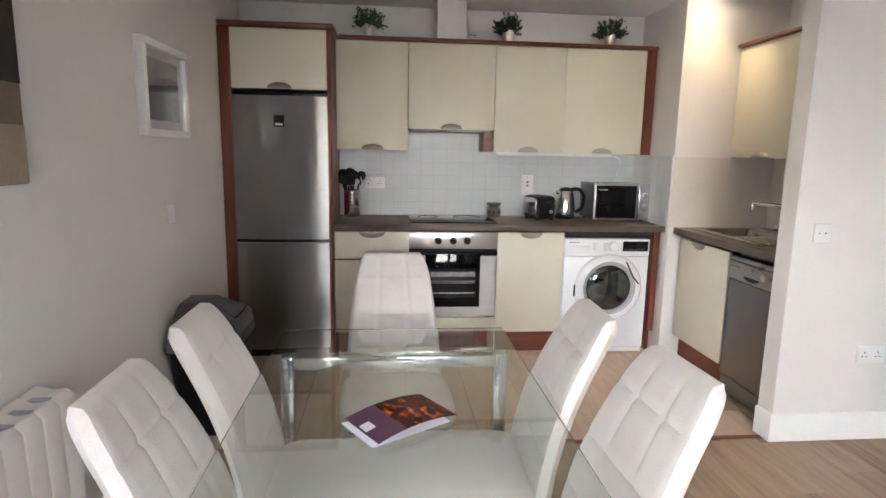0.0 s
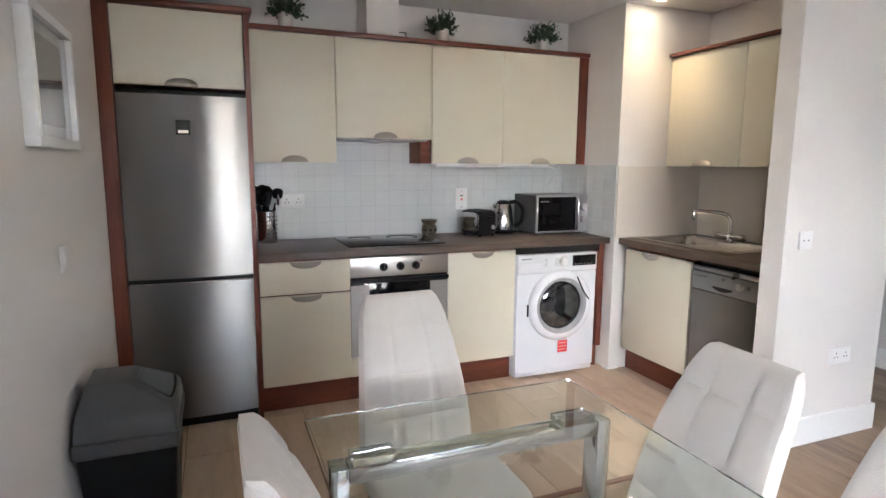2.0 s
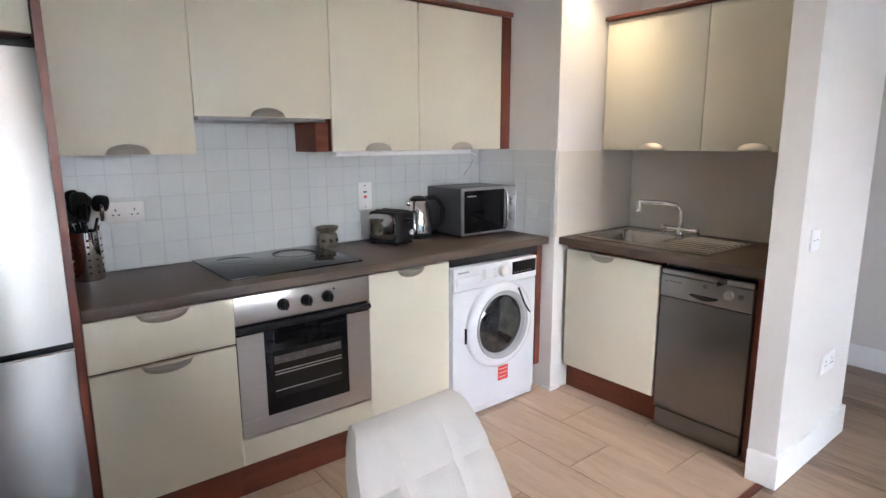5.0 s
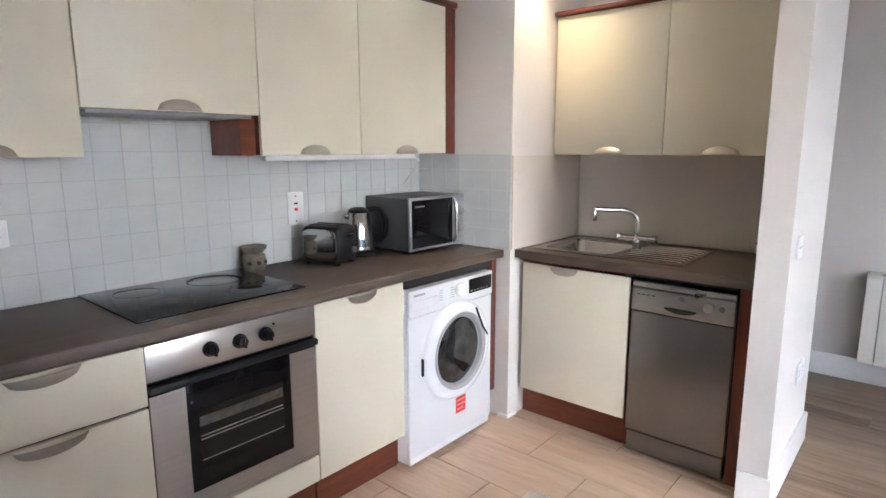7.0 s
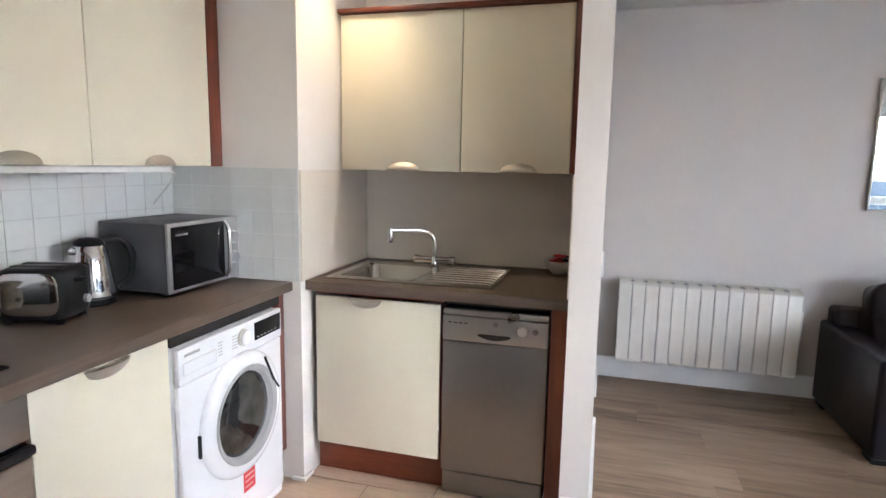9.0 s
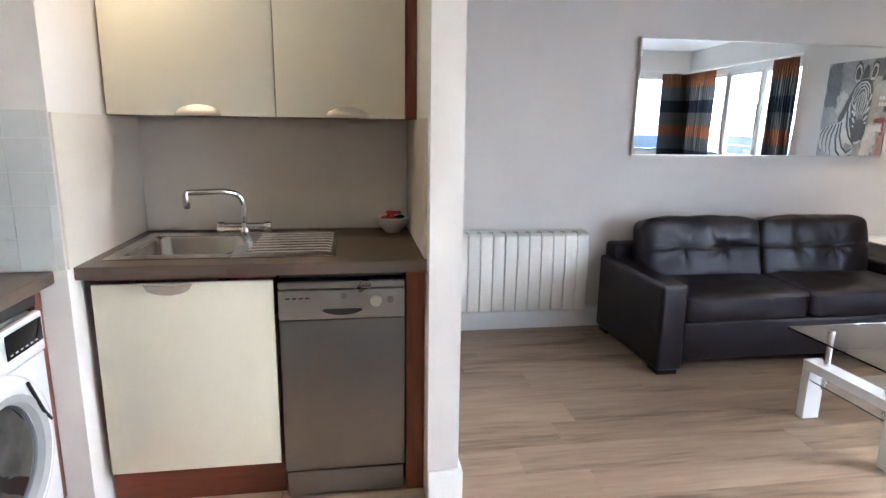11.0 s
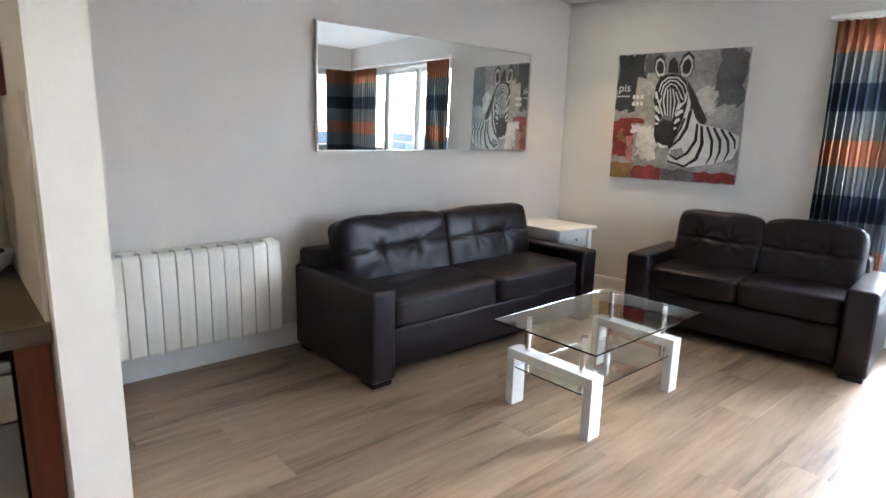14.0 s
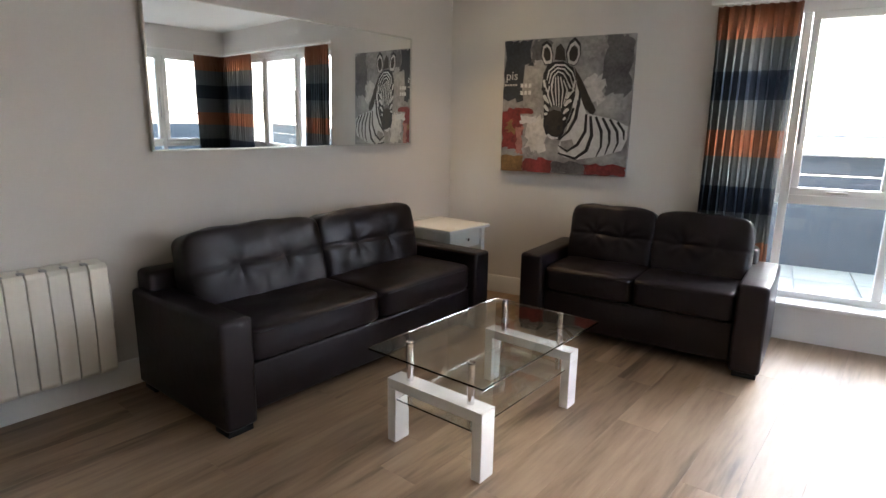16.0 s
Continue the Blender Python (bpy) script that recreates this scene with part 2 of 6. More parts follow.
DISH_STEEL = shade("grey_silver_enamel", (0.23, 0.215, 0.20), 0.3, 0.85, vary=0.05, scale=3, fine=60, bump=0.008)
PANEL_SILVER = shade("silver_panel", (0.36, 0.345, 0.325), 0.28, 0.9, vary=0.04, scale=3, bump=0.004)
POLISHED_RIB = shade("polished_drainer_rib", (0.68, 0.65, 0.6), 0.19, 1.0, vary=0.04, scale=10, bump=0.0)
SINK_STEEL = shade("worn_sink_steel", (0.52, 0.50, 0.47), 0.24, 1.0, vary=0.05, scale=10, fine=150, bump=0.002, rough_vary=0.15)
SATIN = shade("satin_nickel", (0.6, 0.58, 0.54), 0.3, 1.0, vary=0.05, scale=10, fine=120, bump=0.005)
CHROME = shade("chrome", (0.75, 0.75, 0.76), 0.07, 1.0, vary=0.03, scale=10, fine=60, bump=0.0)
BLACK = shade("black_plastic", (0.007, 0.007, 0.008), 0.4, vary=0.15, scale=12, fine=200, bump=0.01, spec=0.2)
HANDLE_SATIN = shade("dull_satin_nickel", (0.43, 0.40, 0.36), 0.5, 1.0, vary=0.05, scale=10, fine=120, bump=0.004)
# near-black for gaps and hollows, their shade put into the colour; also print bars
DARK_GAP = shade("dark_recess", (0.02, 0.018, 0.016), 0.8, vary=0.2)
BLACK_GLASS = shade("black_glass", (0.005, 0.005, 0.006), 0.05, vary=0.1, scale=4, bump=0.0, spec=0.2)
WHITE_ENAMEL = shade("white_enamel", (0.74, 0.75, 0.78), 0.22, vary=0.015, scale=3, fine=60, bump=0.003)
WHITE_PLASTIC = shade("white_plastic", (0.78, 0.77, 0.76), 0.4, vary=0.03, scale=8, fine=90, bump=0.006)
GREY_PLASTIC = shade("grey_plastic", (0.35, 0.35, 0.36), 0.4, vary=0.05, scale=8)
RED = shade("red_label", (0.65, 0.05, 0.045), 0.45, vary=0.05, scale=20)
# cream warmed towards beige: the alcove lamp's bounce is put into this colour
SPLASH_PANEL = shade("cream_warm_bounce_splashback", (0.65, 0.595, 0.52), 0.35, vary=0.03, scale=3, fine=60, bump=0.006)
TILE_WHITE = shade("white_glazed_tile", (0.575, 0.59, 0.582), 0.33, vary=0.02, scale=4, fine=40, bump=0.006, per_object=0.012)
GROUT_PALE = shade("white_grout", (0.67, 0.68, 0.66), 0.85, vary=0.05, scale=20, fine=300, bump=0.03)
GROUT = shade("pale_grout", (0.47, 0.48, 0.475), 0.85, vary=0.1, scale=20, fine=300, bump=0.03)
FLOOR_TILE = plank_wood("beige_stone_tile", (0.42, 0.30, 0.21), (0.52, 0.385, 0.275), (0.60, 0.46, 0.345), 0.05, 0.3, "y")
FLOOR_GROUT = shade("brown_floor_grout", (0.2, 0.15, 0.11), 0.85, vary=0.15, scale=20, fine=300, bump=0.03)
LAMINATE = plank_wood("greige_oak_laminate", (0.11, 0.068, 0.04), (0.25, 0.17, 0.108), (0.34, 0.24, 0.16), 0.10, 0.42, "y", (0.33, 0.46, 0.63), 0.42)
LEATHER = shade("dark_brown_leather", (0.0115, 0.0083, 0.0094), 0.34, vary=0.2, scale=7, fine=200, bump=0.015, rough_vary=0.12, spec=0.3)
lt = LEATHER.node_tree
lb = lt.nodes["Principled BSDF"]
lb.inputs["Specular Tint"].default_value = (1.0, 0.92, 0.95, 1)
crease, fold = lt.nodes.new("ShaderNodeTexNoise"), lt.nodes.new("ShaderNodeBump")
crease.inputs["Scale"].default_value, crease.inputs["Detail"].default_value, crease.inputs["Distortion"].default_value = 11, 3, 2.2
fold.inputs["Strength"].default_value, fold.inputs["Distance"].default_value = 0.25, 0.004
lt.links.new([q for q in lt.nodes if q.bl_idname == "ShaderNodeTexCoord"][0].outputs["Object"], crease.inputs["Vector"])
lt.links.new(crease.outputs[0], fold.inputs["Height"])
lt.links.new(lb.inputs["Normal"].links[0].from_socket, fold.inputs["Normal"])
lt.links.new(fold.outputs[0], lb.inputs["Normal"])
WHITE_LEATHER = shade("white_faux_leather", (0.62, 0.575, 0.53), 0.45, vary=0.03, scale=6, fine=240, bump=0.04)
TABLE_GLASS = glass_mat("greenish_glass", (0.93, 0.985, 0.96))
CLEAR_GLASS = glass_mat("clear_glass", (0.98, 0.99, 0.99))

# ---- structure ----
H = 2.38
BACK = 4.835
structure("floor", box(-1.1, 4.1, -2.2, 5.05, -0.14, -0.012), FLOOR_GROUT, "concrete floor under the tiles and boards", "floor")
structure("ceiling", plate([(-1.2, -1.95), (4.1, -1.05), (4.1, 5.1), (-1.2, 5.1)], H, H + 0.15), CEILING_PAINT, "plain white plaster ceiling", "ceiling")
structure("wall_north", box(-1.1, 2.06, BACK + 0.008, 5.05, 0, H), WALL_PAINT, "warm white painted wall behind the kitchen units", "wall")
structure("wall_column", box(2.06, 2.81, 4.215, 5.05, 0, H), WALL_PAINT, "warm white boxed column beside the sink alcove", "wall")
structure("wall_alcove", box(2.765, 2.81, 3.104, 4.215, 0, H), WALL_PAINT, "warm white wall behind the sink", "wall")
structure("wall_partition", box(2.045, 2.81, 2.994, 3.104, 0, H), WALL_PAINT, "white partition wall between sink alcove and living area", "wall")
structure("wall_east", box(3.86, 4.1, -1.0, 4.93, 0, H), TAUPE_PAINT, "pale taupe painted living room wall", "wall")
structure("wall_passage", box(2.81, 4.1, 4.93, 5.05, 0, H), WALL_PAINT, "plain white wall closing the passage", "wall")
W_Y0, W_Y1, W_Z0, W_Z1 = -1.5, 0.5, 0.22, 2.10
bm = box(-1.1, -0.86, W_Y1, 5.05, 0, H)
box(-1.1, -0.86, -1.9, W_Y0, 0, H, bm=bm)
box(-1.1, -0.86, W_Y0, W_Y1, 0, W_Z0, bm=bm)
box(-1.1, -0.86, W_Y0, W_Y1, W_Z1, H, bm=bm)
structure("wall_west", bm, WALL_PAINT, "warm white painted wall with pictures and a corner window", "wall")
U0, U1 = 1.93, 4.66
bm = box(-0.3, U0, 0, 0.26, 0, H)
box(U1, ULEN + 0.25, 0, 0.26, 0, H, bm=bm)
box(U0, U1, 0, 0.26, 0, W_Z0, bm=bm)
box(U0, U1, 0, 0.26, W_Z1, H, bm=bm)
structure("wall_south", moved(bm, WALL), WALL_PAINT, "warm white wall with wide balcony windows", "wall")


def skirting(name, outline, h=0.125):
    """A skirting board with a rounded top over an outline."""
    return structure(name, plate(outline, 0.0, h, bevel=0.006), TRIM_PAINT, "white painted skirting board", "skirting", smooth=True)


skirting("baseboard_1", [(3.845, -0.85), (3.8575, -0.85), (3.8575, 4.925), (3.845, 4.925)], 0.14)
skirting("baseboard_2", [(2.03, 2.979), (2.825, 2.979), (2.825, 4.92), (2.8125, 4.92), (2.8125, 2.9915), (2.0425, 2.9915), (2.0425, 3.101), (2.03, 3.101)], 0.14)
bm = plate([(0.02, -0.015), (1.92, -0.015), (1.92, -0.0025), (0.02, -0.0025)], 0, 0.14, bevel=0.006)
structure("baseboard_3", moved(bm, WALL), TRIM_PAINT, "white painted skirting board", "skirting", smooth=True)
skirting("baseboard_4", [(-0.8575, 0.55), (-0.845, 0.55), (-0.845, 4.25), (-0.8575, 4.25)], 0.12)
skirting("baseboard_5", [(2.048, 4.205), (2.13, 4.205), (2.13, 4.2125), (2.0575, 4.2125), (2.0575, 4.27), (2.048, 4.27)], 0.015)


# ---- windows ----
def window_unit(name, place, length, mullions, label, handle=None, pull=None):
    """Frames, panes and sill in an opening; place carries u along the wall, v outwards."""
    top = thing(name, (0, 0, 0), label, "window")
    top.matrix_world = place
    top["kind"] = "structure"
    v0, v1 = 0.165, 0.225
    z0, z1 = W_Z0 + 0.004, W_Z1 - 0.002
    part("window_sill", box(0.002, length - 0.002, -0.02, v0 - 0.002, z0 - 0.002, z0 + 0.022, 0.006), TRIM_PAINT, top)
    for a, b, c, d in ((0.002, length - 0.002, z0, z0 + 0.06), (0.002, length - 0.002, z1 - 0.07, z1)):
        part("window_frame", box(a, b, v0, v1, c, d, 0.004), TRIM_PAINT, top)
    edges = [0.002, *mullions, length - 0.002]
    for i, u in enumerate(edges):
        w = 0.05 if 0 < i < len(edges) - 1 else 0.045
        lo = u if i == 0 else u - w if i == len(edges) - 1 else u - w / 2
        part("mullion", box(lo, lo + w, v0 + 0.003, v1 - 0.003, z0 + 0.06, z1 - 0.07, 0.004), TRIM_PAINT, top)
    for a, b in zip(edges, edges[1:]):
        a, b = a + 0.027, b - 0.027
        mid = 0.86
        part("transom", box(a, b, v0 + 0.005, v1 - 0.005, mid, mid + 0.06, 0.004), TRIM_PAINT, top)
        sash = bmesh.new()
        s = 0.045
        for q in ((a, b, mid + 0.062, mid + 0.062 + s), (a, b, z1 - 0.072 - s, z1 - 0.072), (a, a + s, mid + 0.062 + s, z1 - 0.072 - s), (b - s, b, mid + 0.062 + s, z1 - 0.072 - s)):
            box(q[0], q[1], v0 - 0.012, v1 - 0.012, q[2], q[3], 0.004, bm=sash)
        part("sash", sash, TRIM_PAINT, top)
        for c, d in ((mid + 0.062 + s, z1 - 0.072 - s), (z0 + 0.06, mid)):
            pane = part("pane", box(a + (s if c > mid else 0) + 0.001, b - (s if c > mid else 0) - 0.001, v0 + 0.018, v0 + 0.024, c + 0.001, d - 0.001), CLEAR_GLASS, top, smooth=False)
            pane.visible_shadow = False
        c = (a + b) / 2
        hd = box(c - 0.012, c + 0.012, v0 - 0.024, v0 - 0.012, mid + 0.075, mid + 0.095, 0.003)
        box(c - 0.06, c + 0.05, v0 - 0.036, v0 - 0.024, mid + 0.078, mid + 0.092, 0.004, bm=hd)
        part("handle", hd, SATIN, top, "satin metal window handle")
        pl = box(a + 0.008, a + 0.02, v0 - 0.03, v0 - 0.012, 1.24, 1.62, 0.004)
        part("pull", pl, GREY_PLASTIC, top, "grey pull bar")
    return top


window_unit("window_1", WALL @ pose(U0, 0, 0), U1 - U0, [0.455, 1.03, 1.92], "white framed balcony windows with opening upper sashes")
window_unit("window_2", Matrix.Translation((-0.86, W_Y0, 0)) @ pose(0, 0, 0, 0, 0, 90), W_Y1 - W_Y0, [0.65, 1.35], "white framed corner window beside the balcony")

# ---- kitchen: fitted units ----
def bow_handle(width, parent, at, turn=0.0, up=False):
    """A satin cup pull: a shallow bowed half-moon with a rolled lip; in its own frame it faces -y and bows downwards."""
    bm = bmesh.new()
    n, depth, drop = 14, 0.022, 0.036
    rows = []
    for j in range(6):
        s = j / 5
        row = []
        for i in range(n + 1):
            a = -1 + 2 * i / n
            arc = math.sqrt(max(0.0, 1 - a * a))
            x = a * width / 2
            z = -drop * arc * s
            y = -depth * arc * math.cos(s * math.pi / 2) - 0.0015
            row.append(bm.verts.new((x, y, z)))
        rows.append(row)
    for a, b in zip(rows, rows[1:]):
        for i in range(n):
            bm.faces.new((a[i], a[i + 1], b[i + 1], b[i]))
    bmesh.ops.remove_doubles(bm, verts=bm.verts, dist=0.0004)
    bmesh.ops.solidify(bm, geom=bm.faces, thickness=0.0025)
    if up:
        moved(bm, Matrix.Diagonal((1, 1, -1, 1)))
    ob = part("handle", bm, HANDLE_SATIN, parent, "satin metal cup handle")
    ob.matrix_parent_inverse = Matrix()
    ob.matrix_basis = pose(*at, 0, 0, turn)
    return ob


def front(name, parent, x0, x1, z0, z1, y, handle="", hw=0.13, hx=None):
    """A slab front facing -y with its handle."""
    g = 0.0018
    ob = part(name, box(x0 + g, x1 - g, y, y + 0.018, z0 + g, z1 - g, 0.0025), CREAM, parent, "cream slab front")
    x = (x0 + x1) / 2 if hx is None else hx
    if handle == "top":
        bow_handle(hw, ob, (x, y, z1 - 0.004))
    if handle == "bottom":
        bow_handle(hw, ob, (x, y, z0 + 0.004), up=True)
    return ob


YF = 4.285
TOPZ = 0.90
# tall fridge housing
unit = thing("fridge_housing", (-0.52, 4.55, 0), "tall mahogany housing with a cream top cupboard above the fridge", "cabinet")
part("side_panel", box(-0.858 + 0.52, -0.794 + 0.52, -0.29, 0.28, 0, 2.10), MAHOGANY, unit)
part("side_panel", box(-0.207 + 0.52, -0.182 + 0.52, -0.29, 0.28, 0, 2.10), MAHOGANY, unit)
part("cornice", box(-0.878 + 0.025 + 0.52, -0.165 + 0.52, -0.315, 0.28, 2.102, 2.128, 0.006), MAHOGANY_X, unit)
part("top_box", box(-0.792 + 0.52, -0.209 + 0.52, -0.24, 0.28, 1.737, 2.098), MAHOGANY_X, unit)
front("door", unit, -0.792 + 0.52, -0.209 + 0.52, 1.737, 2.098, -0.275, "bottom", 0.15)

# fridge freezer
fr = thing("fridge_freezer", (-0.497, 4.5, 0), "brushed steel fridge freezer with a split door", "fridge")


def bowed_door(x0, x1, y, z0, z1, depth=0.05, bulge=0.014):
    bm = bmesh.new()
    n = 14
    pts = [(x0 + (x1 - x0) * i / n, y - bulge * (1 - (2 * i / n - 1) ** 2)) for i in range(n + 1)]
    return plate(pts + [(x1, y + depth), (x0, y + depth)], z0, z1, bm, bevel=0.004)


part("body", box(-0.285, 0.295, -0.19, 0.28, 0.02, 1.69, 0.004), DARK_GAP, fr)
part("door", bowed_door(-0.292, 0.297, -0.235, 0.80, 1.697), STEEL, fr, "brushed steel fridge door")
part("door", bowed_door(-0.292, 0.297, -0.235, 0.06, 0.772), STEEL, fr, "brushed steel freezer door")
part("handle_strip", bowed_door(-0.293, 0.298, -0.230, 0.774, 0.798, 0.05, 0.012), BLACK, fr, "dark grip recess between the doors")
part("grip_lip", tube([(-0.285 + 0.575 * i / 12, -0.237 - 0.016 * (1 - (i / 6 - 1) ** 2), 0.7775) for i in range(13)], 0.004, 8), CHROME, fr, "chrome lip of the freezer door")
part("top_trim", box(-0.29, 0.3, -0.225, 0.2, 1.699, 1.722, 0.003), BLACK, fr)
part("kick_plate", box(-0.28, 0.29, -0.2, -0.18, 0.0, 0.058), BLACK, fr)
bd = part("badge", box(-0.039, 0.025, -0.2535, -0.2485, 1.508, 1.578, 0.001), BLACK, fr, "black square badge with a pale bar")
part("badge_bar", box(-0.03, 0.016, -0.2548, -0.2536, 1.516, 1.530), SATIN, bd)

# base units
un = thing("drawer_unit", (0.07, 4.55, 0), "cream base unit with one drawer over a door", "cabinet")
part("body", box(-0.248, 0.243, -0.245, 0.28, 0.15, 0.855), MAHOGANY_X, un)
front("drawer", un, -0.248, 0.243, 0.665, 0.848, YF - 4.55, "top", 0.17)
front("door", un, -0.248, 0.243, 0.152, 0.66, YF - 4.55, "top", 0.17)
part("plinth", box(-0.25, 0.243, -0.22, -0.204, 0.0, 0.149), MAHOGANY_X, un)

ov = thing("built_in_oven", (0.608, 4.55, 0), "stainless steel built-in oven with black glass door", "oven")
part("body", box(-0.295, 0.295, -0.24, 0.28, 0.27, 0.855), DARK_GAP, ov)
panel = part("control_panel", box(-0.297, 0.297, -0.268, -0.241, 0.735, 0.847, 0.003), STEEL_X, ov, "steel control panel")
for x in (-0.104, -0.004, 0.091):
    k = cyl((x, -0.269, 0.79), 0.024, 0.008, "y", 28, 0.024)
    moved(k, Matrix.Translation((0, -0.008, 0)))
    cyl((x, -0.300, 0.79), 0.016, 0.023, "y", 28, 0.021, 0.002, bm=k)
    box(x - 0.004, x + 0.004, -0.312, -0.300, 0.774, 0.806, 0.0015, bm=k)
    part("knob", k, BLACK, panel, "black oven knob")
part("pilot_lamp", cyl((0.124, -0.2715, 0.817), 0.0045, 0.003, "y", 12), BLACK, panel)
door = part("door", box(-0.297, 0.297, -0.262, -0.241, 0.268, 0.722, 0.003), BLACK_GLASS, ov, "black glass oven door")
# steel sides and foot of the door round the dark glass
for q in ((-0.295, -0.188, 0.3355, 0.690), (0.184, 0.295, 0.3355, 0.690), (-0.295, 0.295, 0.27, 0.335)):
    part("steel_strip", box(q[0], q[1], -0.2665, -0.2625, q[2], q[3], 0.0008, 1), STEEL_X, door, "brushed steel strip of the door", smooth=False)
part("inner_window", box(-0.155, 0.155, -0.2635, -0.2625, 0.40, 0.60, 0.0), shade("oven_inner_glass", (0.012, 0.012, 0.011), 0.07, vary=0.2, bump=0, spec=0.2), door, "dim inner oven window", smooth=False)
for z in (0.43, 0.50, 0.512):
    part("rack_wire", box(-0.15, 0.15, -0.2648, -0.2636, z, z + 0.003), SATIN, door)
part("foil", box(-0.15, 0.15, -0.2648, -0.2636, 0.545, 0.578), shade("foil", (0.13, 0.125, 0.115), 0.3, 0.8, vary=0.4, scale=40, fine=120, bump=0.08), door, "crumpled foil liner")
part("handle_rail", box(-0.297, 0.297, -0.285, -0.262, 0.700, 0.724, 0.006), BLACK, door, "black grip rail")
part("filler_panel", box(-0.296, 0.296, -0.262, -0.245, 0.152, 0.258, 0.002), CREAM, ov, "cream filler panel")
part("plinth", box(-0.301, 0.30, -0.22, -0.204, 0.0, 0.149), MAHOGANY_X, ov)

un = thing("base_cupboard", (1.14, 4.55, 0), "cream single-door base cupboard", "cabinet")
part("body", box(-0.237, 0.222, -0.245, 0.28, 0.15, 0.855), MAHOGANY_X, un)
front("door", un, -0.235, 0.226, 0.152, 0.848, YF - 4.55, "top", 0.15)
part("plinth", box(-0.224, 0.222, -0.22, -0.204, 0.0, 0.149), MAHOGANY_X, un)

# washing machine
wm = thing("washing_machine", (1.658, 4.55, 0), "white front-loading washing machine under the worktop", "washing machine")
F = -0.298
part("body", box(-0.297, 0.297, F + 0.02, 0.26, 0.012, 0.812, 0.01), WHITE_ENAMEL, wm)
part("front_panel", box(-0.297, 0.297, F, F + 0.0195, 0.045, 0.69, 0.006), WHITE_ENAMEL, wm)
cp = part("control_panel", box(-0.297, 0.297, F - 0.006, F + 0.0195, 0.692, 0.812, 0.008), WHITE_ENAMEL, wm, "white control panel")
part("base_strip", box(-0.29, 0.29, F + 0.006, F + 0.0195, 0.014, 0.043), WHITE_ENAMEL, wm)
part("display", box(0.105, 0.283, F - 0.009, F - 0.0062, 0.728, 0.796, 0.002), BLACK_GLASS, cp, "black touch display")
for i in range(6):
    part("display_mark", box(0.118 + 0.024 * i, 0.130 + 0.024 * i, F - 0.0102, F - 0.0092, 0.737, 0.741), GREY_PLASTIC, cp)
part("dial", cyl((0.035, F - 0.024, 0.762), 0.026, 0.018, "y", 32, 0.028, 0.003), WHITE_PLASTIC, cp, "white programme dial with chrome ring")
part("dial_ring", cyl((0.035, F - 0.011, 0.762), 0.032, 0.005, "y", 32), SATIN, cp)
part("detergent_drawer", box(-0.28, -0.12, F - 0.0105, F - 0.0062, 0.722, 0.765, 0.004), WHITE_ENAMEL, cp, "white detergent drawer front")
part("nameplate", box(-0.272, -0.20, F - 0.008, F - 0.0062, 0.783, 0.792), GREY_PLASTIC, cp)
for i in range(5):
    part("print_bar", box(-0.03, 0.0, F - 0.0078, F - 0.0062, 0.735 + 0.011 * i, 0.738 + 0.011 * i), GREY_PLASTIC, cp)
    part("print_bar", box(-0.105, -0.085, F - 0.0078, F - 0.0062, 0.735 + 0.011 * i, 0.738 + 0.011 * i), GREY_PLASTIC, cp)
CX, CZ = 0.02, 0.475
dr = bmesh.new()
prof = [(0.235, 0.0), (0.233, 0.012), (0.222, 0.024), (0.202, 0.031), (0.184, 0.030), (0.174, 0.018), (0.171, 0.004)]
moved(lathe(prof, 48, dr, caps=(False, False)), Matrix.Translation((CX, F - 0.001, CZ)) @ pose(0, 0, 0, 90, 0, 0))
wd = part("door", dr, WHITE_ENAMEL, wm, "round white porthole door")
gl = bmesh.new()
moved(lathe([(0.160, 0.006), (0.147, 0.016), (0.115, 0.024), (0.08, 0.030), (0.045, 0.033), (0.01, 0.034)], 40, gl, caps=(False, True)), Matrix.Translation((CX, F - 0.001, CZ)) @ pose(0, 0, 0, 90, 0, 0))
part("porthole_glass", gl, shade("smoked_glass_bowl", (0.11, 0.116, 0.122), 0.06, 0.9, vary=0.6, scale=16, fine=9, bump=0.1), wd, "dark glass porthole bowl")
rg = bmesh.new()
moved(lathe([(0.185, 0.030), (0.182, 0.036), (0.165, 0.028), (0.157, 0.010)], 48, rg, caps=(False, False)), Matrix.Translation((CX, F - 0.001, CZ)) @ pose(0, 0, 0, 90, 0, 0))
part("porthole_ring", rg, GREY_PLASTIC, wd, "grey plastic porthole ring")
part("door_grip", tube([(CX + 0.105, F - 0.037, CZ + 0.185), (CX + 0.16, F - 0.037, CZ + 0.08), (CX + 0.205, F - 0.03, CZ + 0.03)], 0.005), BLACK, wd, "dark line of the door grip")
part("hinge", box(CX - 0.243, CX - 0.234, F - 0.012, F - 0.001, CZ - 0.06, CZ + 0.02, 0.002), BLACK, wm)
lb = part("sticker", box(0.018, 0.09, F - 0.0022, F - 0.0003, 0.152, 0.232), RED, wm, "red guarantee sticker")
for i in range(3):
    part("print_bar", box(0.025, 0.083 - 0.01 * (i == 0), F - 0.0032, F - 0.0023, 0.168 + 0.022 * i, 0.174 + 0.022 * i), shade("pale_print", (0.75, 0.4, 0.38), 0.5), lb)

pn = thing("end_panel", (2.02, 4.55, 0), "mahogany end panel beside the washing machine", "panel")
part("panel", box(-0.018, 0.022, -0.262, 0.27, 0.15, 0.858), MAHOGANY, pn)
part("foot_panel", box(-0.014, 0.010, -0.23, 0.27, 0.0, 0.149), MAHOGANY, pn)

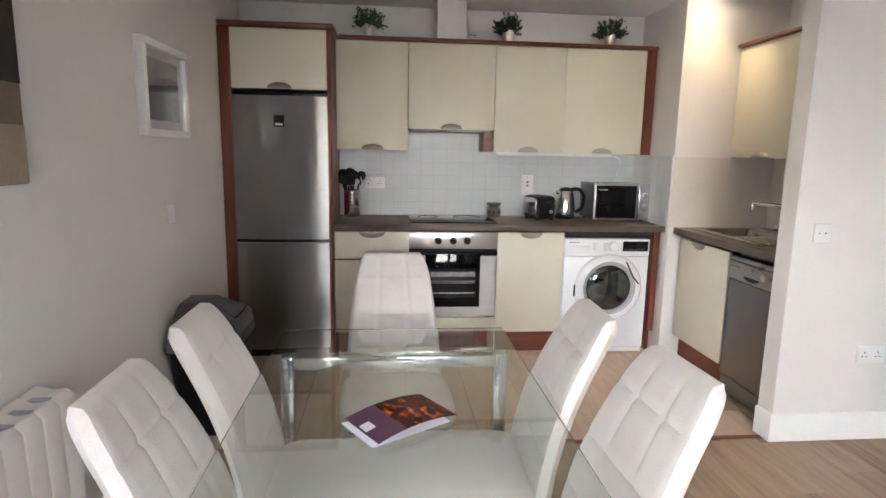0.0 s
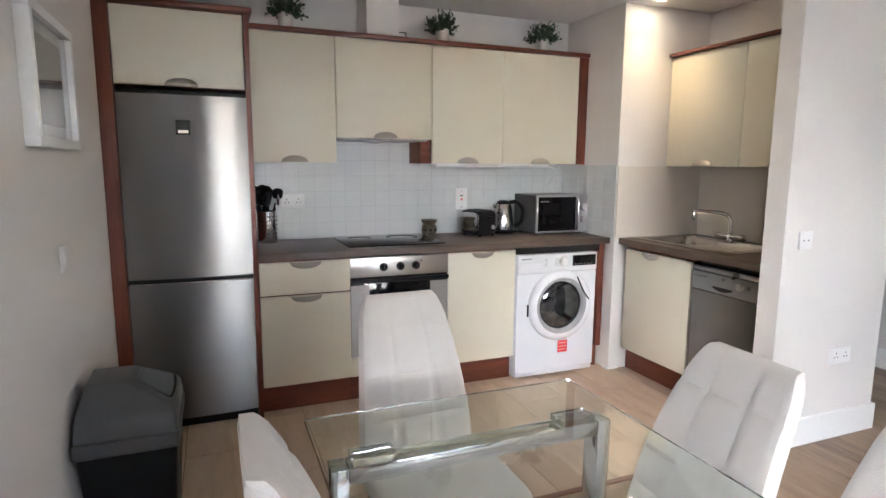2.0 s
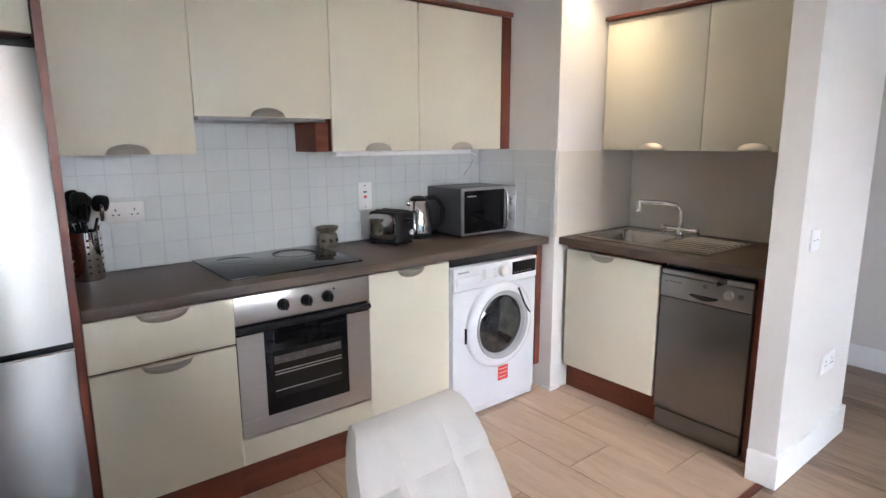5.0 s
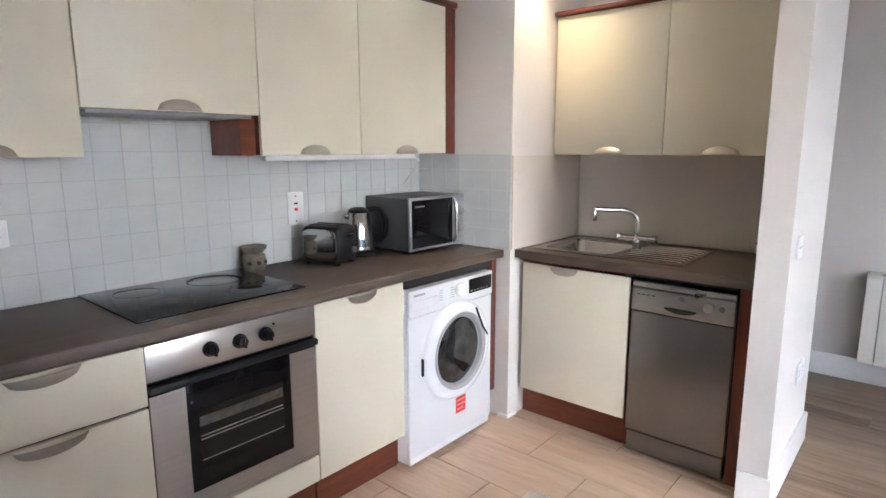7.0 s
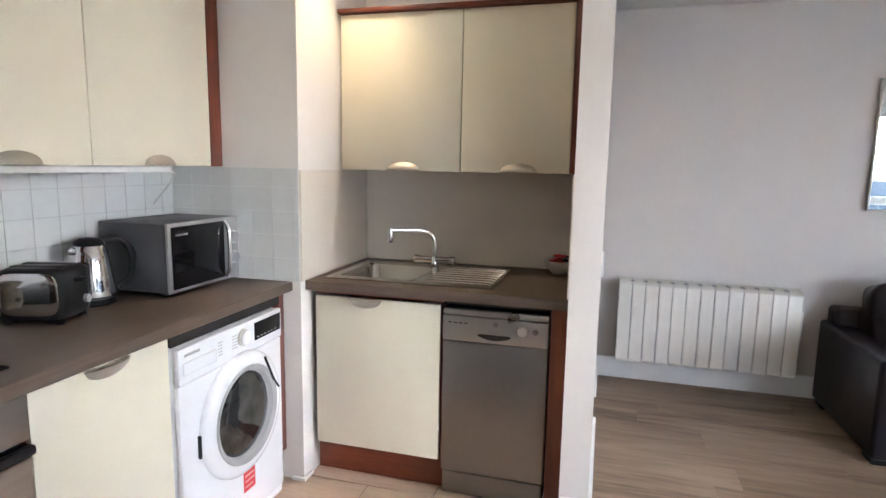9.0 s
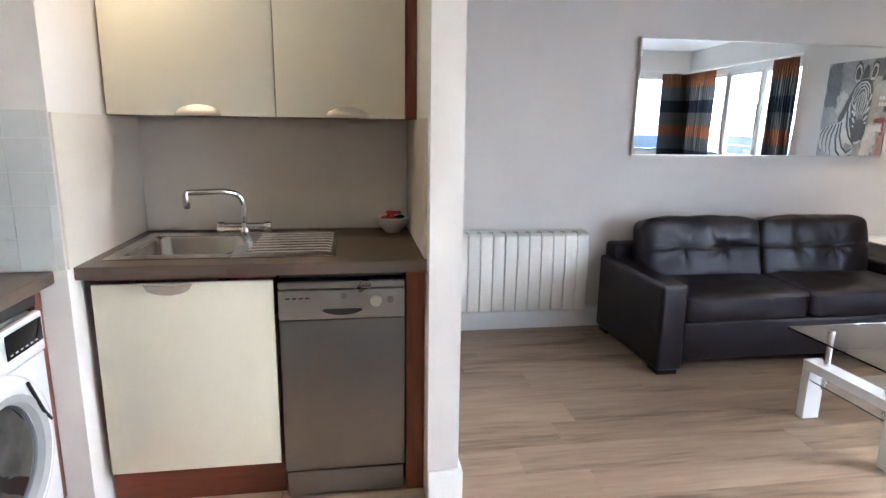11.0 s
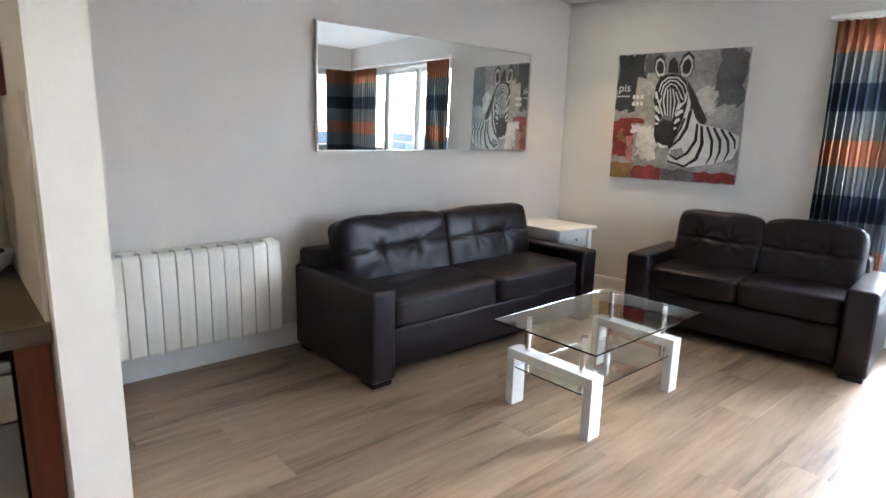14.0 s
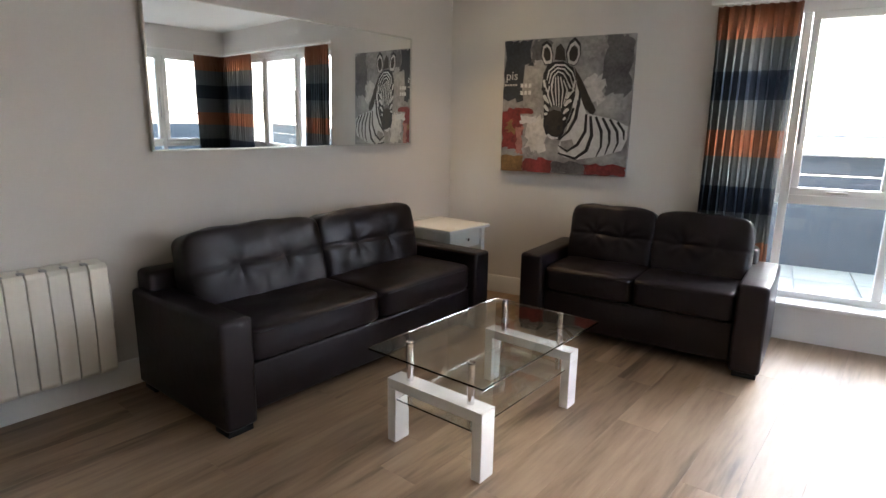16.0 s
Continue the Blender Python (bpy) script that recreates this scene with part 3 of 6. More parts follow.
# worktop and hob
wt = thing("worktop", (0.94, 4.54, 0.86), "brown wood-grain laminate worktop along the kitchen wall", "worktop")
part("slab", box(-0.18 - 0.94, 2.057 - 0.94, 4.25 - 4.54, BACK - 4.541, 0, 0.04, 0.005, 3), WORKTOP, wt)
# added dark sheet: stands in for the shade between worktop and washing machine
part("gap_shade", box(1.37 - 0.94, 1.995 - 0.94, -0.26, 0.2, -0.045, -0.002), DARK_GAP, wt)
MW_DARK = shade("dark_grey_print", (0.010, 0.010, 0.011), 0.12, spec=0.2)
hb = thing("ceramic_hob", (0.616, 4.585, TOPZ), "black glass ceramic hob set in the worktop", "hob")
part("glass_plate", box(-0.297, 0.297, -0.245, 0.245, 0.0005, 0.0065, 0.002), BLACK_GLASS, hb)
for x, y, r in ((-0.15, -0.11, 0.09), (0.14, -0.12, 0.075), (-0.15, 0.12, 0.075), (0.13, 0.11, 0.1)):
    ring = bmesh.new()
    lathe([(r, 0.0066), (r, 0.0070), (r - 0.002, 0.0070), (r - 0.002, 0.0066)], 40, ring, (x, y, 0), (False, False))
    part("zone_ring", ring, MW_DARK, hb)

# wall units
YU, UZ0, UZ1 = 4.575, 1.378, 2.10
for x0, x1, z0, nm, lab in ((-0.18, 0.308, UZ0, "wall_cupboard", "cream wall cupboard with a cup handle"), (0.308, 0.909, 1.525, "hood_cupboard", "cream shallower cupboard hiding the cooker hood"),
                            (0.909, 1.406, UZ0, "wall_cupboard", "cream wall cupboard beside the hood"), (1.406, 1.985, UZ0, "wall_cupboard", "cream wall cupboard at the end of the run")):
    c = (x0 + x1) / 2
    un = thing(nm, (c, 4.7, z0), lab, "cabinet", "kitchen wall cupboards")
    part("body", box(x0 - c + 0.001, x1 - c - 0.001, 4.594 - 4.7, BACK - 4.702, 0.002, UZ1 - z0), MAHOGANY_X, un)
    front("door", un, x0 - c, x1 - c, 0, UZ1 - z0, YU - 4.7, "bottom", 0.15)
    if nm == "hood_cupboard":
        part("hood_grille", box(-0.28, 0.28, -0.10, 0.12, -0.012, 0.001, 0.003), GREY_PLASTIC, un, "grey hood underside")
        part("side_cheek", box(0.235, 0.297, -0.09, 0.13, UZ0 - z0, -0.001), MAHOGANY_X, un, "mahogany cheek")
un = thing("end_panel", (2.02, 4.7, UZ0), "mahogany end panel of the wall cupboards", "panel")
part("panel", box(-0.033, 0.037, -0.125, 0.13, 0.0, UZ1 - UZ0), MAHOGANY, un)
cn = thing("cornice", (0.94, 4.7, UZ1), "mahogany cornice along the wall cupboards", "cornice")
part("rail", box(-0.162 - 0.94, 2.056 - 0.94, -0.145, -0.09, 0.001, 0.027, 0.005), MAHOGANY_X, cn)
part("top_board", box(-0.162 - 0.94, 2.056 - 0.94, -0.0895, 0.132, 0.001, 0.026), MAHOGANY_X, cn)
structure("trim_flue", box(0.50, 0.70, 4.59, BACK - 0.001, UZ1 + 0.03, H - 0.001, 0.003), WALL_PAINT, "white boxed-in flue above the cupboards", "flue")
ul = thing("under_cupboard_light", (1.36, 4.62, UZ0), "slim white strip light under the wall cupboards", "light")
part("tube_body", box(-0.42, 0.42, -0.02, 0.012, -0.022, -0.001, 0.004), WHITE_PLASTIC, ul)
part("cable", tube([(0.42, 0.0, -0.012), (0.50, 0.03, -0.03), (0.54, 0.1, -0.08), (0.55, 0.19, -0.16)], 0.003), WHITE_PLASTIC, ul, "thin white flex")

# sink alcove, its fronts facing -x: built in a frame turned so that its -y is the world's -x
ALC = lambda y, z=0.0: Matrix.Translation((2.45, y, z)) @ pose(0, 0, 0, 0, 0, -90)


def alcove_thing(name, y, z, label, category, group=""):
    ob = thing(name, (0, 0, 0), label, category, group)
    ob.matrix_world = ALC(y, z)
    return ob


un = alcove_thing("sink_cupboard", 3.905, 0, "cream sink cupboard with its door slightly dropped", "cabinet")
part("body", box(-0.29, 0.285, -0.27, 0.29, 0.15, 0.70), MAHOGANY_X, un)
d = front("door", un, -0.285, 0.285, 0.152, 0.832, -0.312, "top", 0.15, -0.05)
part("plinth", box(-0.305, 0.29, -0.25, -0.234, 0, 0.149), MAHOGANY_X, un)
part("rail", box(-0.30, 0.29, -0.285, -0.27, 0.836, 0.858), MAHOGANY_X, un)
dw = alcove_thing("dishwasher", 3.393, 0, "slim silver-grey dishwasher under the worktop", "dishwasher")
part("body", box(-0.212, 0.212, -0.28, 0.28, 0.02, 0.795), DARK_GAP, dw)
part("lid", box(-0.213, 0.213, -0.29, 0.25, 0.799, 0.820, 0.003), BLACK, dw, "dark lid")
part("lid_edge", box(-0.215, 0.215, -0.312, -0.2905, 0.797, 0.822, 0.006), PANEL_SILVER, dw, "silver lid edge")
part("door", box(-0.215, 0.215, -0.312, -0.282, 0.115, 0.686, 0.005), DISH_STEEL, dw, "silver-grey door")
part("kick_plate", box(-0.21, 0.21, -0.306, -0.282, 0.012, 0.108, 0.006), DISH_STEEL, dw)
cp = part("control_panel", box(-0.215, 0.215, -0.318, -0.282, 0.69, 0.795, 0.006), PANEL_SILVER, dw, "silver-grey control panel")
gr = bmesh.new()
n = 12
pts = [(-0.07 + 0.14 * i / n, 0.722 - 0.018 * math.sin(math.pi * i / n) ** 0.7) for i in range(n + 1)] + [(0.06, 0.727), (-0.06, 0.727)]
lo = [gr.verts.new((x, -0.3195, z)) for x, z in pts]
hi = [gr.verts.new((x, -0.3172, z)) for x, z in pts]
gr.faces.new(lo)
gr.faces.new(hi[::-1])
for i in range(len(lo)):
    gr.faces.new((lo[i], hi[i], hi[(i + 1) % len(lo)], lo[(i + 1) % len(lo)]))
part("grip", gr, DARK_GAP, cp, "scooped dark grip", smooth=False)
part("dial", cyl((0.115, -0.336, 0.755), 0.02, 0.018, "y", 28, 0.022, 0.003), SATIN, cp, "silver programme dial")
part("emblem", cyl((0.005, -0.3198, 0.772), 0.011, 0.002, "y", 20), DISH_STEEL, cp)
for i in range(4):
    part("print_bar", box(-0.19 + 0.022 * i, -0.176 + 0.022 * i, -0.3195, -0.318, 0.765, 0.769), DARK_GAP, cp)
part("start_button", cyl((0.165, -0.3215, 0.755), 0.012, 0.004, "y", 20), DISH_STEEL, cp)
pn = alcove_thing("end_panel", 3.146, 0, "mahogany end panel beside the dishwasher", "panel")
part("panel", box(-0.025, 0.0395, -0.30, 0.3, 0, 0.858), MAHOGANY, pn)

# the worktop with a hole for the sink: four strips and a bowl
SX0, SX1, SY0, SY1 = -0.29, 0.21, -0.42, 0.265
wt = thing("sink_worktop", (2.43, 3.66, 0.86), "brown wood-grain worktop round the sink", "worktop")
y0, y1 = 3.106 - 3.66, 4.212 - 3.66
x0, x1 = 2.095 - 2.43, 2.763 - 2.43
bx0, bx1, by0, by1 = -0.205, 0.175, 0.10, 0.47
for nm, q in (("slab_end", (x0, x1, y0, by0)), ("slab_end", (x0, x1, by1, y1)), ("slab_front", (x0, bx0, by0 + 0.0003, by1 - 0.0003)), ("slab_back", (bx1, x1, by0 + 0.0003, by1 - 0.0003))):
    part(nm, box(*q, 0, 0.04), WORKTOP_Y, wt)
# added dark sheet filling the shaded gap over the dishwasher lid
part("gap_shade", box(-0.24, 0.3, -0.475, -0.055, -0.034, -0.001), DARK_GAP, wt)

sk = thing("sink", (2.43, 3.66, TOPZ), "stainless steel inset sink with a ribbed drainer", "sink")
rim = bmesh.new()
ex0, ex1, ey0, ey1 = -0.25, 0.235, -0.245, 0.505
box(ex0, ex1, ey0, by0 + 0.012, 0.0005, 0.005, 0.002, bm=rim)
box(ex0, ex1, by1 - 0.012, ey1, 0.0005, 0.005, 0.002, bm=rim)
box(ex0, bx0 + 0.012, by0 + 0.012, by1 - 0.012, 0.0005, 0.005, 0.0, bm=rim)
box(bx1 - 0.012, ex1, by0 + 0.012, by1 - 0.012, 0.0005, 0.005, 0.0, bm=rim)
part("rim", rim, SINK_STEEL, sk, "stainless steel rim")
bowl = bmesh.new()
rings = []
for z, s, q in ((0.004, 1.0, 0.05), (-0.006, 0.97, 0.05), (-0.12, 0.93, 0.06), (-0.145, 0.86, 0.08), (-0.15, 0.3, 0.05), (-0.153, 0.12, 0.02)):
    w, l = (bx1 - bx0 - 0.022) / 2 * s, (by1 - by0 - 0.022) / 2 * s
    c = ((bx0 + bx1) / 2, (by0 + by1) / 2)
    q = min(q, w * 0.9, l * 0.9)
    ring = []
    for k in range(32):
        a = 2 * math.pi * (k + 0.5) / 32
        cx, sy = math.cos(a), math.sin(a)
        ring.append(bowl.verts.new((c[0] + math.copysign(w - q, cx) + q * cx, c[1] + math.copysign(l - q, sy) + q * sy, z)))
    rings.append(ring)
for a, b in zip(rings, rings[1:]):
    for k in range(32):
        bowl.faces.new((a[k], a[(k + 1) % 32], b[(k + 1) % 32], b[k]))
bowl.faces.new(rings[-1])
part("bowl", bowl, SINK_STEEL, sk, "stainless steel bowl")
for i in range(8):
    x = -0.18 + i * 0.05
    part("drainer_rib", tube([(x, -0.228, 0.0035), (x, -0.21, 0.0075), (x, 0.04, 0.0055), (x, 0.06, 0.0035)], 0.006, 8), POLISHED_RIB, sk)

tp = thing("mixer_tap", (2.60, 3.785, TOPZ), "chrome swivel mixer tap with two lever heads", "tap")
part("base", lathe([(0.026, 0.0), (0.026, 0.008), (0.019, 0.014), (0.018, 0.05), (0.013, 0.056)], 24), CHROME, tp)
part("cross_body", cyl((0, -0.075, 0.04), 0.017, 0.15, "y", 20), CHROME, tp)
for s in (-1, 1):
    part("tap_head", cyl((0, s * 0.075 - (0.03 if s < 0 else 0), 0.04), 0.022, 0.03, "y", 12, None, 0.004), CHROME, tp)
part("spout", tube(bend([(0, 0, 0.05), (0.0, 0.0, 0.16), (-0.02, 0.05, 0.185), (-0.12, 0.185, 0.19)], 6, 0.04), 0.0125, 12), CHROME, tp)
part("nozzle", lathe([(0.011, 0.0), (0.014, 0.008), (0.013, 0.045), (0.010, 0.062)], 16, None, (-0.12, 0.185, 0.13)), CHROME, tp)

for y0, y1 in ((4.206, 3.625), (3.625, 3.147)):
    c = (y0 + y1) / 2
    un = alcove_thing("wall_cupboard", c, 1.37, "cream wall cupboard over the sink", "cabinet", "sink wall cupboards")
    w = (y0 - y1) / 2
    part("body", box(-w + 0.001, w - 0.001, 0.012, 0.313, 0.002, 0.70), MAHOGANY_X, un)
    front("door", un, -w, w, 0, 0.70, -0.007, "bottom", 0.16, 0.02)
un = alcove_thing("end_panel", 3.131, 1.37, "mahogany end panel of the sink cupboards", "panel")
part("panel", box(-0.014, 0.0245, -0.014, 0.313, 0, 0.70), MAHOGANY, un)
un = alcove_thing("cornice", 3.66, 2.071, "mahogany cornice over the sink cupboards", "cornice")
part("rail", box(-0.553, 0.5535, -0.028, 0.3, 0.001, 0.022, 0.005), MAHOGANY_X, un)

# ---- dining group ----
CX_T = 0.195


def dining_chair():
    """A white padded chair that faces -y, with a tall curved back and chrome legs."""
    top = thing("dining_chair", (0, 0, 0), "white tufted faux-leather dining chair with chrome legs at the glass table", "chair", "chairs round the table")

    def seat_dent(c):
        for x in (-0.065, 0.065):
            c.z -= 0.004 * math.exp(-((c.x - x) / 0.008) ** 2) * (c.z > 0)
        for y in (-0.07, 0.06):
            c.z -= 0.004 * math.exp(-((c.y - y) / 0.008) ** 2) * (c.z > 0)
        return c

    s = soft_box(0.40, 0.42, 0.075, 22, 6.0, 0.012, seat_dent)
    part("seat", moved(s, Matrix.Translation((0, 0, 0.435))), WHITE_LEATHER, top)
    # the back: a padded sheet swept along a leaning curve
    bm = bmesh.new()
    nu, nv = 28, 40
    grid = {}
    for side in (0, 1):
        for j in range(nv + 1):
            v = j / nv
            y = 0.185 + 0.02 * v + 0.17 * v * v
            z = 0.40 + 0.54 * v
            half = (0.198 - 0.012 * v - 0.045 * v ** 2)
            for i in range(nu + 1):
                u = -1 + 2 * i / nu
                edge = min(1.0, (1 - abs(u)) / 0.16, (1 - v) / 0.09 + 0.0, (v + 0.02) / 0.05)
                thick = 0.029 * math.sqrt(max(0.0, 1 - (1 - edge) ** 2))
                if side == 0:
                    for q in (-0.34, 0.34):
                        thick -= 0.006 * math.exp(-((u - q) / 0.035) ** 2) * edge
                    for q in (0.3, 0.55, 0.8):
                        thick -= 0.006 * math.exp(-((v - q) / 0.014) ** 2) * edge
                xx = half * u * (1 - 0.17 * (max(0.0, v - 0.84) / 0.16) ** 2 * abs(u) ** 3)
                nrm = Vector((0, -1, 0.75 * v)).normalized()
                p = Vector((xx, y + 0.03, z)) + nrm * (thick if side == 0 else -thick * 0.75)
                grid[side, i, j] = bm.verts.new(p)
    for side in (0, 1):
        for j in range(nv):
            for i in range(nu):
                q = [grid[side, i, j], grid[side, i + 1, j], grid[side, i + 1, j + 1], grid[side, i, j + 1]]
                bm.faces.new(q if side == 0 else q[::-1])
    bmesh.ops.remove_doubles(bm, verts=bm.verts, dist=0.0012)
    part("backrest", bm, WHITE_LEATHER, top)
    for x in (-0.17, 0.17):
        part("leg", tube(bend([(x * 0.9, -0.12, 0.402), (x, -0.17, 0.39), (x * 1.08, -0.20, 0.0)], 5, 0.03), 0.011, 12), CHROME, top, "chrome tube leg")
        part("leg", tube(bend([(x * 0.9, 0.12, 0.402), (x, 0.17, 0.39), (x * 1.08, 0.23, 0.0)], 5, 0.03), 0.011, 12), CHROME, top, "chrome tube leg")
    part("seat_frame", box(-0.165, 0.165, -0.17, 0.17, 0.388, 0.40, 0.003), BLACK, top)
    return top


chair = dining_chair()
chair.matrix_world = pose(CX_T + 0.009, 2.585, 0, 0, 0, 2)
copy_thing(chair, pose(0.043, 2.045, 0, 0, 0, 90))
copy_thing(chair, pose(0.038, 1.60, 0, 0, 0, 90))
copy_thing(chair, pose(0.375, 2.08, 0, 0, 0, -92))
copy_thing(chair, pose(0.41, 1.615, 0, 0, 0, -87))

TZ = 0.735
tb = thing("dining_table", (CX_T, 1.9, 0), "rectangular clear glass dining table on a chrome frame", "table")
part("tabletop", box(-0.392, 0.397, -0.66, 0.65, TZ - 0.012, TZ), TABLE_GLASS, tb, "clear greenish glass top", smooth=False).visible_shadow = False
for s in (-1, 1):
    y = 0.0 + s * 0.44
    for x in (-0.35, 0.35):
        part("leg", box(x - 0.02, x + 0.02, y - 0.03, y + 0.03, 0.0, TZ - 0.03, 0.003), CHROME, tb, "flat chrome leg")
    part("end_bar", box(-0.329, 0.329, y - 0.03, y + 0.03, TZ - 0.07, TZ - 0.031, 0.003), CHROME, tb, "chrome end bar")
    for x in (-0.27, 0.27):
        part("glass_pad", box(x - 0.05, x + 0.05, y - 0.028, y + 0.028, TZ - 0.029, TZ - 0.0125), CLEAR_GLASS, tb, "clear pad under the glass", smooth=False)

# the folded leaflet on the table
MAG = bpy.data.materials.new("glossy_leaflet_print")
MAG.use_nodes = True
nt = MAG.node_tree
tc = nt.nodes.new("ShaderNodeTexCoord")
mpn = nt.nodes.new("ShaderNodeMapping")
mpn.inputs["Scale"].default_value = (26, 14, 1)
nz = nt.nodes.new("ShaderNodeTexNoise")
nz.inputs["Scale"].default_value, nz.inputs["Detail"].default_value = 1.6, 5
nt.links.new(tc.outputs["Object"], mpn.inputs[0])
nt.links.new(mpn.outputs[0], nz.inputs["Vector"])
rp = ramp_of(nt, [(0.40, (0.01, 0.005, 0.004)), (0.53, (0.12, 0.016, 0.008)), (0.64, (0.42, 0.09, 0.016)), (0.78, (0.8, 0.5, 0.18))])
nt.links.new(nz.outputs[0], rp.inputs[0])
nt.links.new(rp.outputs[0], nt.nodes["Principled BSDF"].inputs["Base Color"])
nt.nodes["Principled BSDF"].inputs["Roughness"].default_value = 0.25
PURPLE = shade("plum_print", (0.075, 0.032, 0.055), 0.3, vary=0.1, scale=20, bump=0)
PAPER = shade("white_paper", (0.75, 0.75, 0.8), 0.6, vary=0.02, bump=0.005)
mg = thing("leaflet", (0.195, 1.812, TZ), "folded glossy leaflet with a night picture, half open", "leaflet", rz=33)
mg.scale = (0.86, 0.75, 0.82)


def leaf(x0, x1, w, z_at, n=14, t=0.0012):
    bm = bmesh.new()
    a = [bm.verts.new((x0 + (x1 - x0) * i / n, s * w / 2, z_at(x0 + (x1 - x0) * i / n) + k * t)) for k in (0, 1) for s in (-1, 1) for i in range(n + 1)]
    g = lambda k, s, i: a[(k * 2 + s) * (n + 1) + i]
    for i in range(n):
        bm.faces.new((g(1, 0, i), g(1, 0, i + 1), g(1, 1, i + 1), g(1, 1, i)))
        bm.faces.new((g(0, 0, i), g(0, 1, i), g(0, 1, i + 1), g(0, 0, i + 1)))
        bm.faces.new((g(0, 0, i), g(0, 0, i + 1), g(1, 0, i + 1), g(1, 0, i)))
        bm.faces.new((g(0, 1, i + 1), g(0, 1, i), g(1, 1, i), g(1, 1, i + 1)))
    for i in (0, n):
        bm.faces.new((g(0, 0, i), g(1, 0, i), g(1, 1, i), g(0, 1, i)))
    return bm


rise = lambda x: 0.003 + 0.024 * (1 - ((x - 0.02) / 0.16) ** 2 if abs(x - 0.02) < 0.16 else 0)
part("picture_leaf", leaf(-0.03, 0.14, 0.20, lambda x: rise(x) + 0.002), MAG, mg, "night scene print in red and gold")
part("plain_leaf", leaf(-0.12, -0.029, 0.20, lambda x: rise(x) + 0.002), PURPLE, mg, "plum coloured panel")
part("inner_leaf", leaf(-0.135, 0.12, 0.19, lambda x: 0.0006 + 0.012 * max(0, -x)), PAPER, mg, "white inner page")
part("print_label", leaf(-0.115, -0.085, 0.045, lambda x: rise(x) + 0.0036, 6, 0.0004), PAPER, mg)

# ---- bin ----
BIN_LID = shade("charcoal_plastic", (0.075, 0.078, 0.083), 0.42, vary=0.1, scale=10, fine=200, bump=0.02)
bn = thing("swing_bin", (-0.685, 3.34, 0), "charcoal plastic swing-top kitchen bin", "bin")
bn.scale = (1.0, 1.0, 1.07)


def tapered(x, y, z0, z1, a, b, bevel=0.02):
    bm = bmesh.new()
    v = [bm.verts.new((sx * x * k, sy * y * k, z)) for z, k in ((z0, a), (z1, b)) for sx, sy in ((-1, -1), (1, -1), (1, 1), (-1, 1))]
    bm.faces.new(v[3::-1])
    bm.faces.new(v[4:])
    for i in range(4):
        bm.faces.new((v[i], v[(i + 1) % 4], v[4 + (i + 1) % 4], v[4 + i]))
    bmesh.ops.bevel(bm, geom=bm.edges[:], offset=bevel, segments=3, affect='EDGES', profile=0.5)
    return bm


part("body", tapered(0.15, 0.19, 0.0, 0.42, 0.82, 1.0), BLACK, bn)
part("rim", tapered(0.158, 0.2, 0.405, 0.455, 1.0, 1.0, 0.012), BIN_LID, bn)
hd = bmesh.new()
rings = []
for z, x0, x1, y0, y1 in ((0.45, -0.155, 0.155, -0.197, 0.197), (0.515, -0.15, 0.15, -0.175, 0.175), (0.535, -0.146, 0.135, -0.155, 0.155), (0.605, -0.125, 0.005, -0.085, 0.085)):
    rings.append([hd.verts.new((x, y, z)) for x, y in ((x0, y0), (x1, y0), (x1, y1), (x0, y1))])
hd.faces.new(rings[0][::-1])
hd.faces.new(rings[-1])
for a, b in zip(rings, rings[1:]):
    for i in range(4):
        hd.faces.new((a[i], a[(i + 1) % 4], b[(i + 1) % 4], b[i]))
bmesh.ops.bevel(hd, geom=hd.edges[:], offset=0.012, segments=3, affect='EDGES', profile=0.5)
lid = part("lid", hd, BIN_LID, bn, "charcoal hipped lid")
fl = plate([(-0.055, -0.07), (0.062, -0.105), (0.062, 0.105), (-0.055, 0.07)], 0.0, 0.006, bevel=0.002)
part("flap", moved(fl, Matrix.Translation((0.074, 0, 0.568)) @ pose(0, 0, 0, 0, 28.3, 0)), BIN_LID, bn, "charcoal swing flap")
arc = [(0.128 + 0.012 * math.cos(q), 0.115 * math.sin(q), 0.5455 - 0.006 * math.cos(q)) for q in (-1.1, -0.7, -0.3, 0.0, 0.3, 0.7, 1.1)]
part("flap_slot", tube(arc, 0.0045, 8), DARK_GAP, bn)

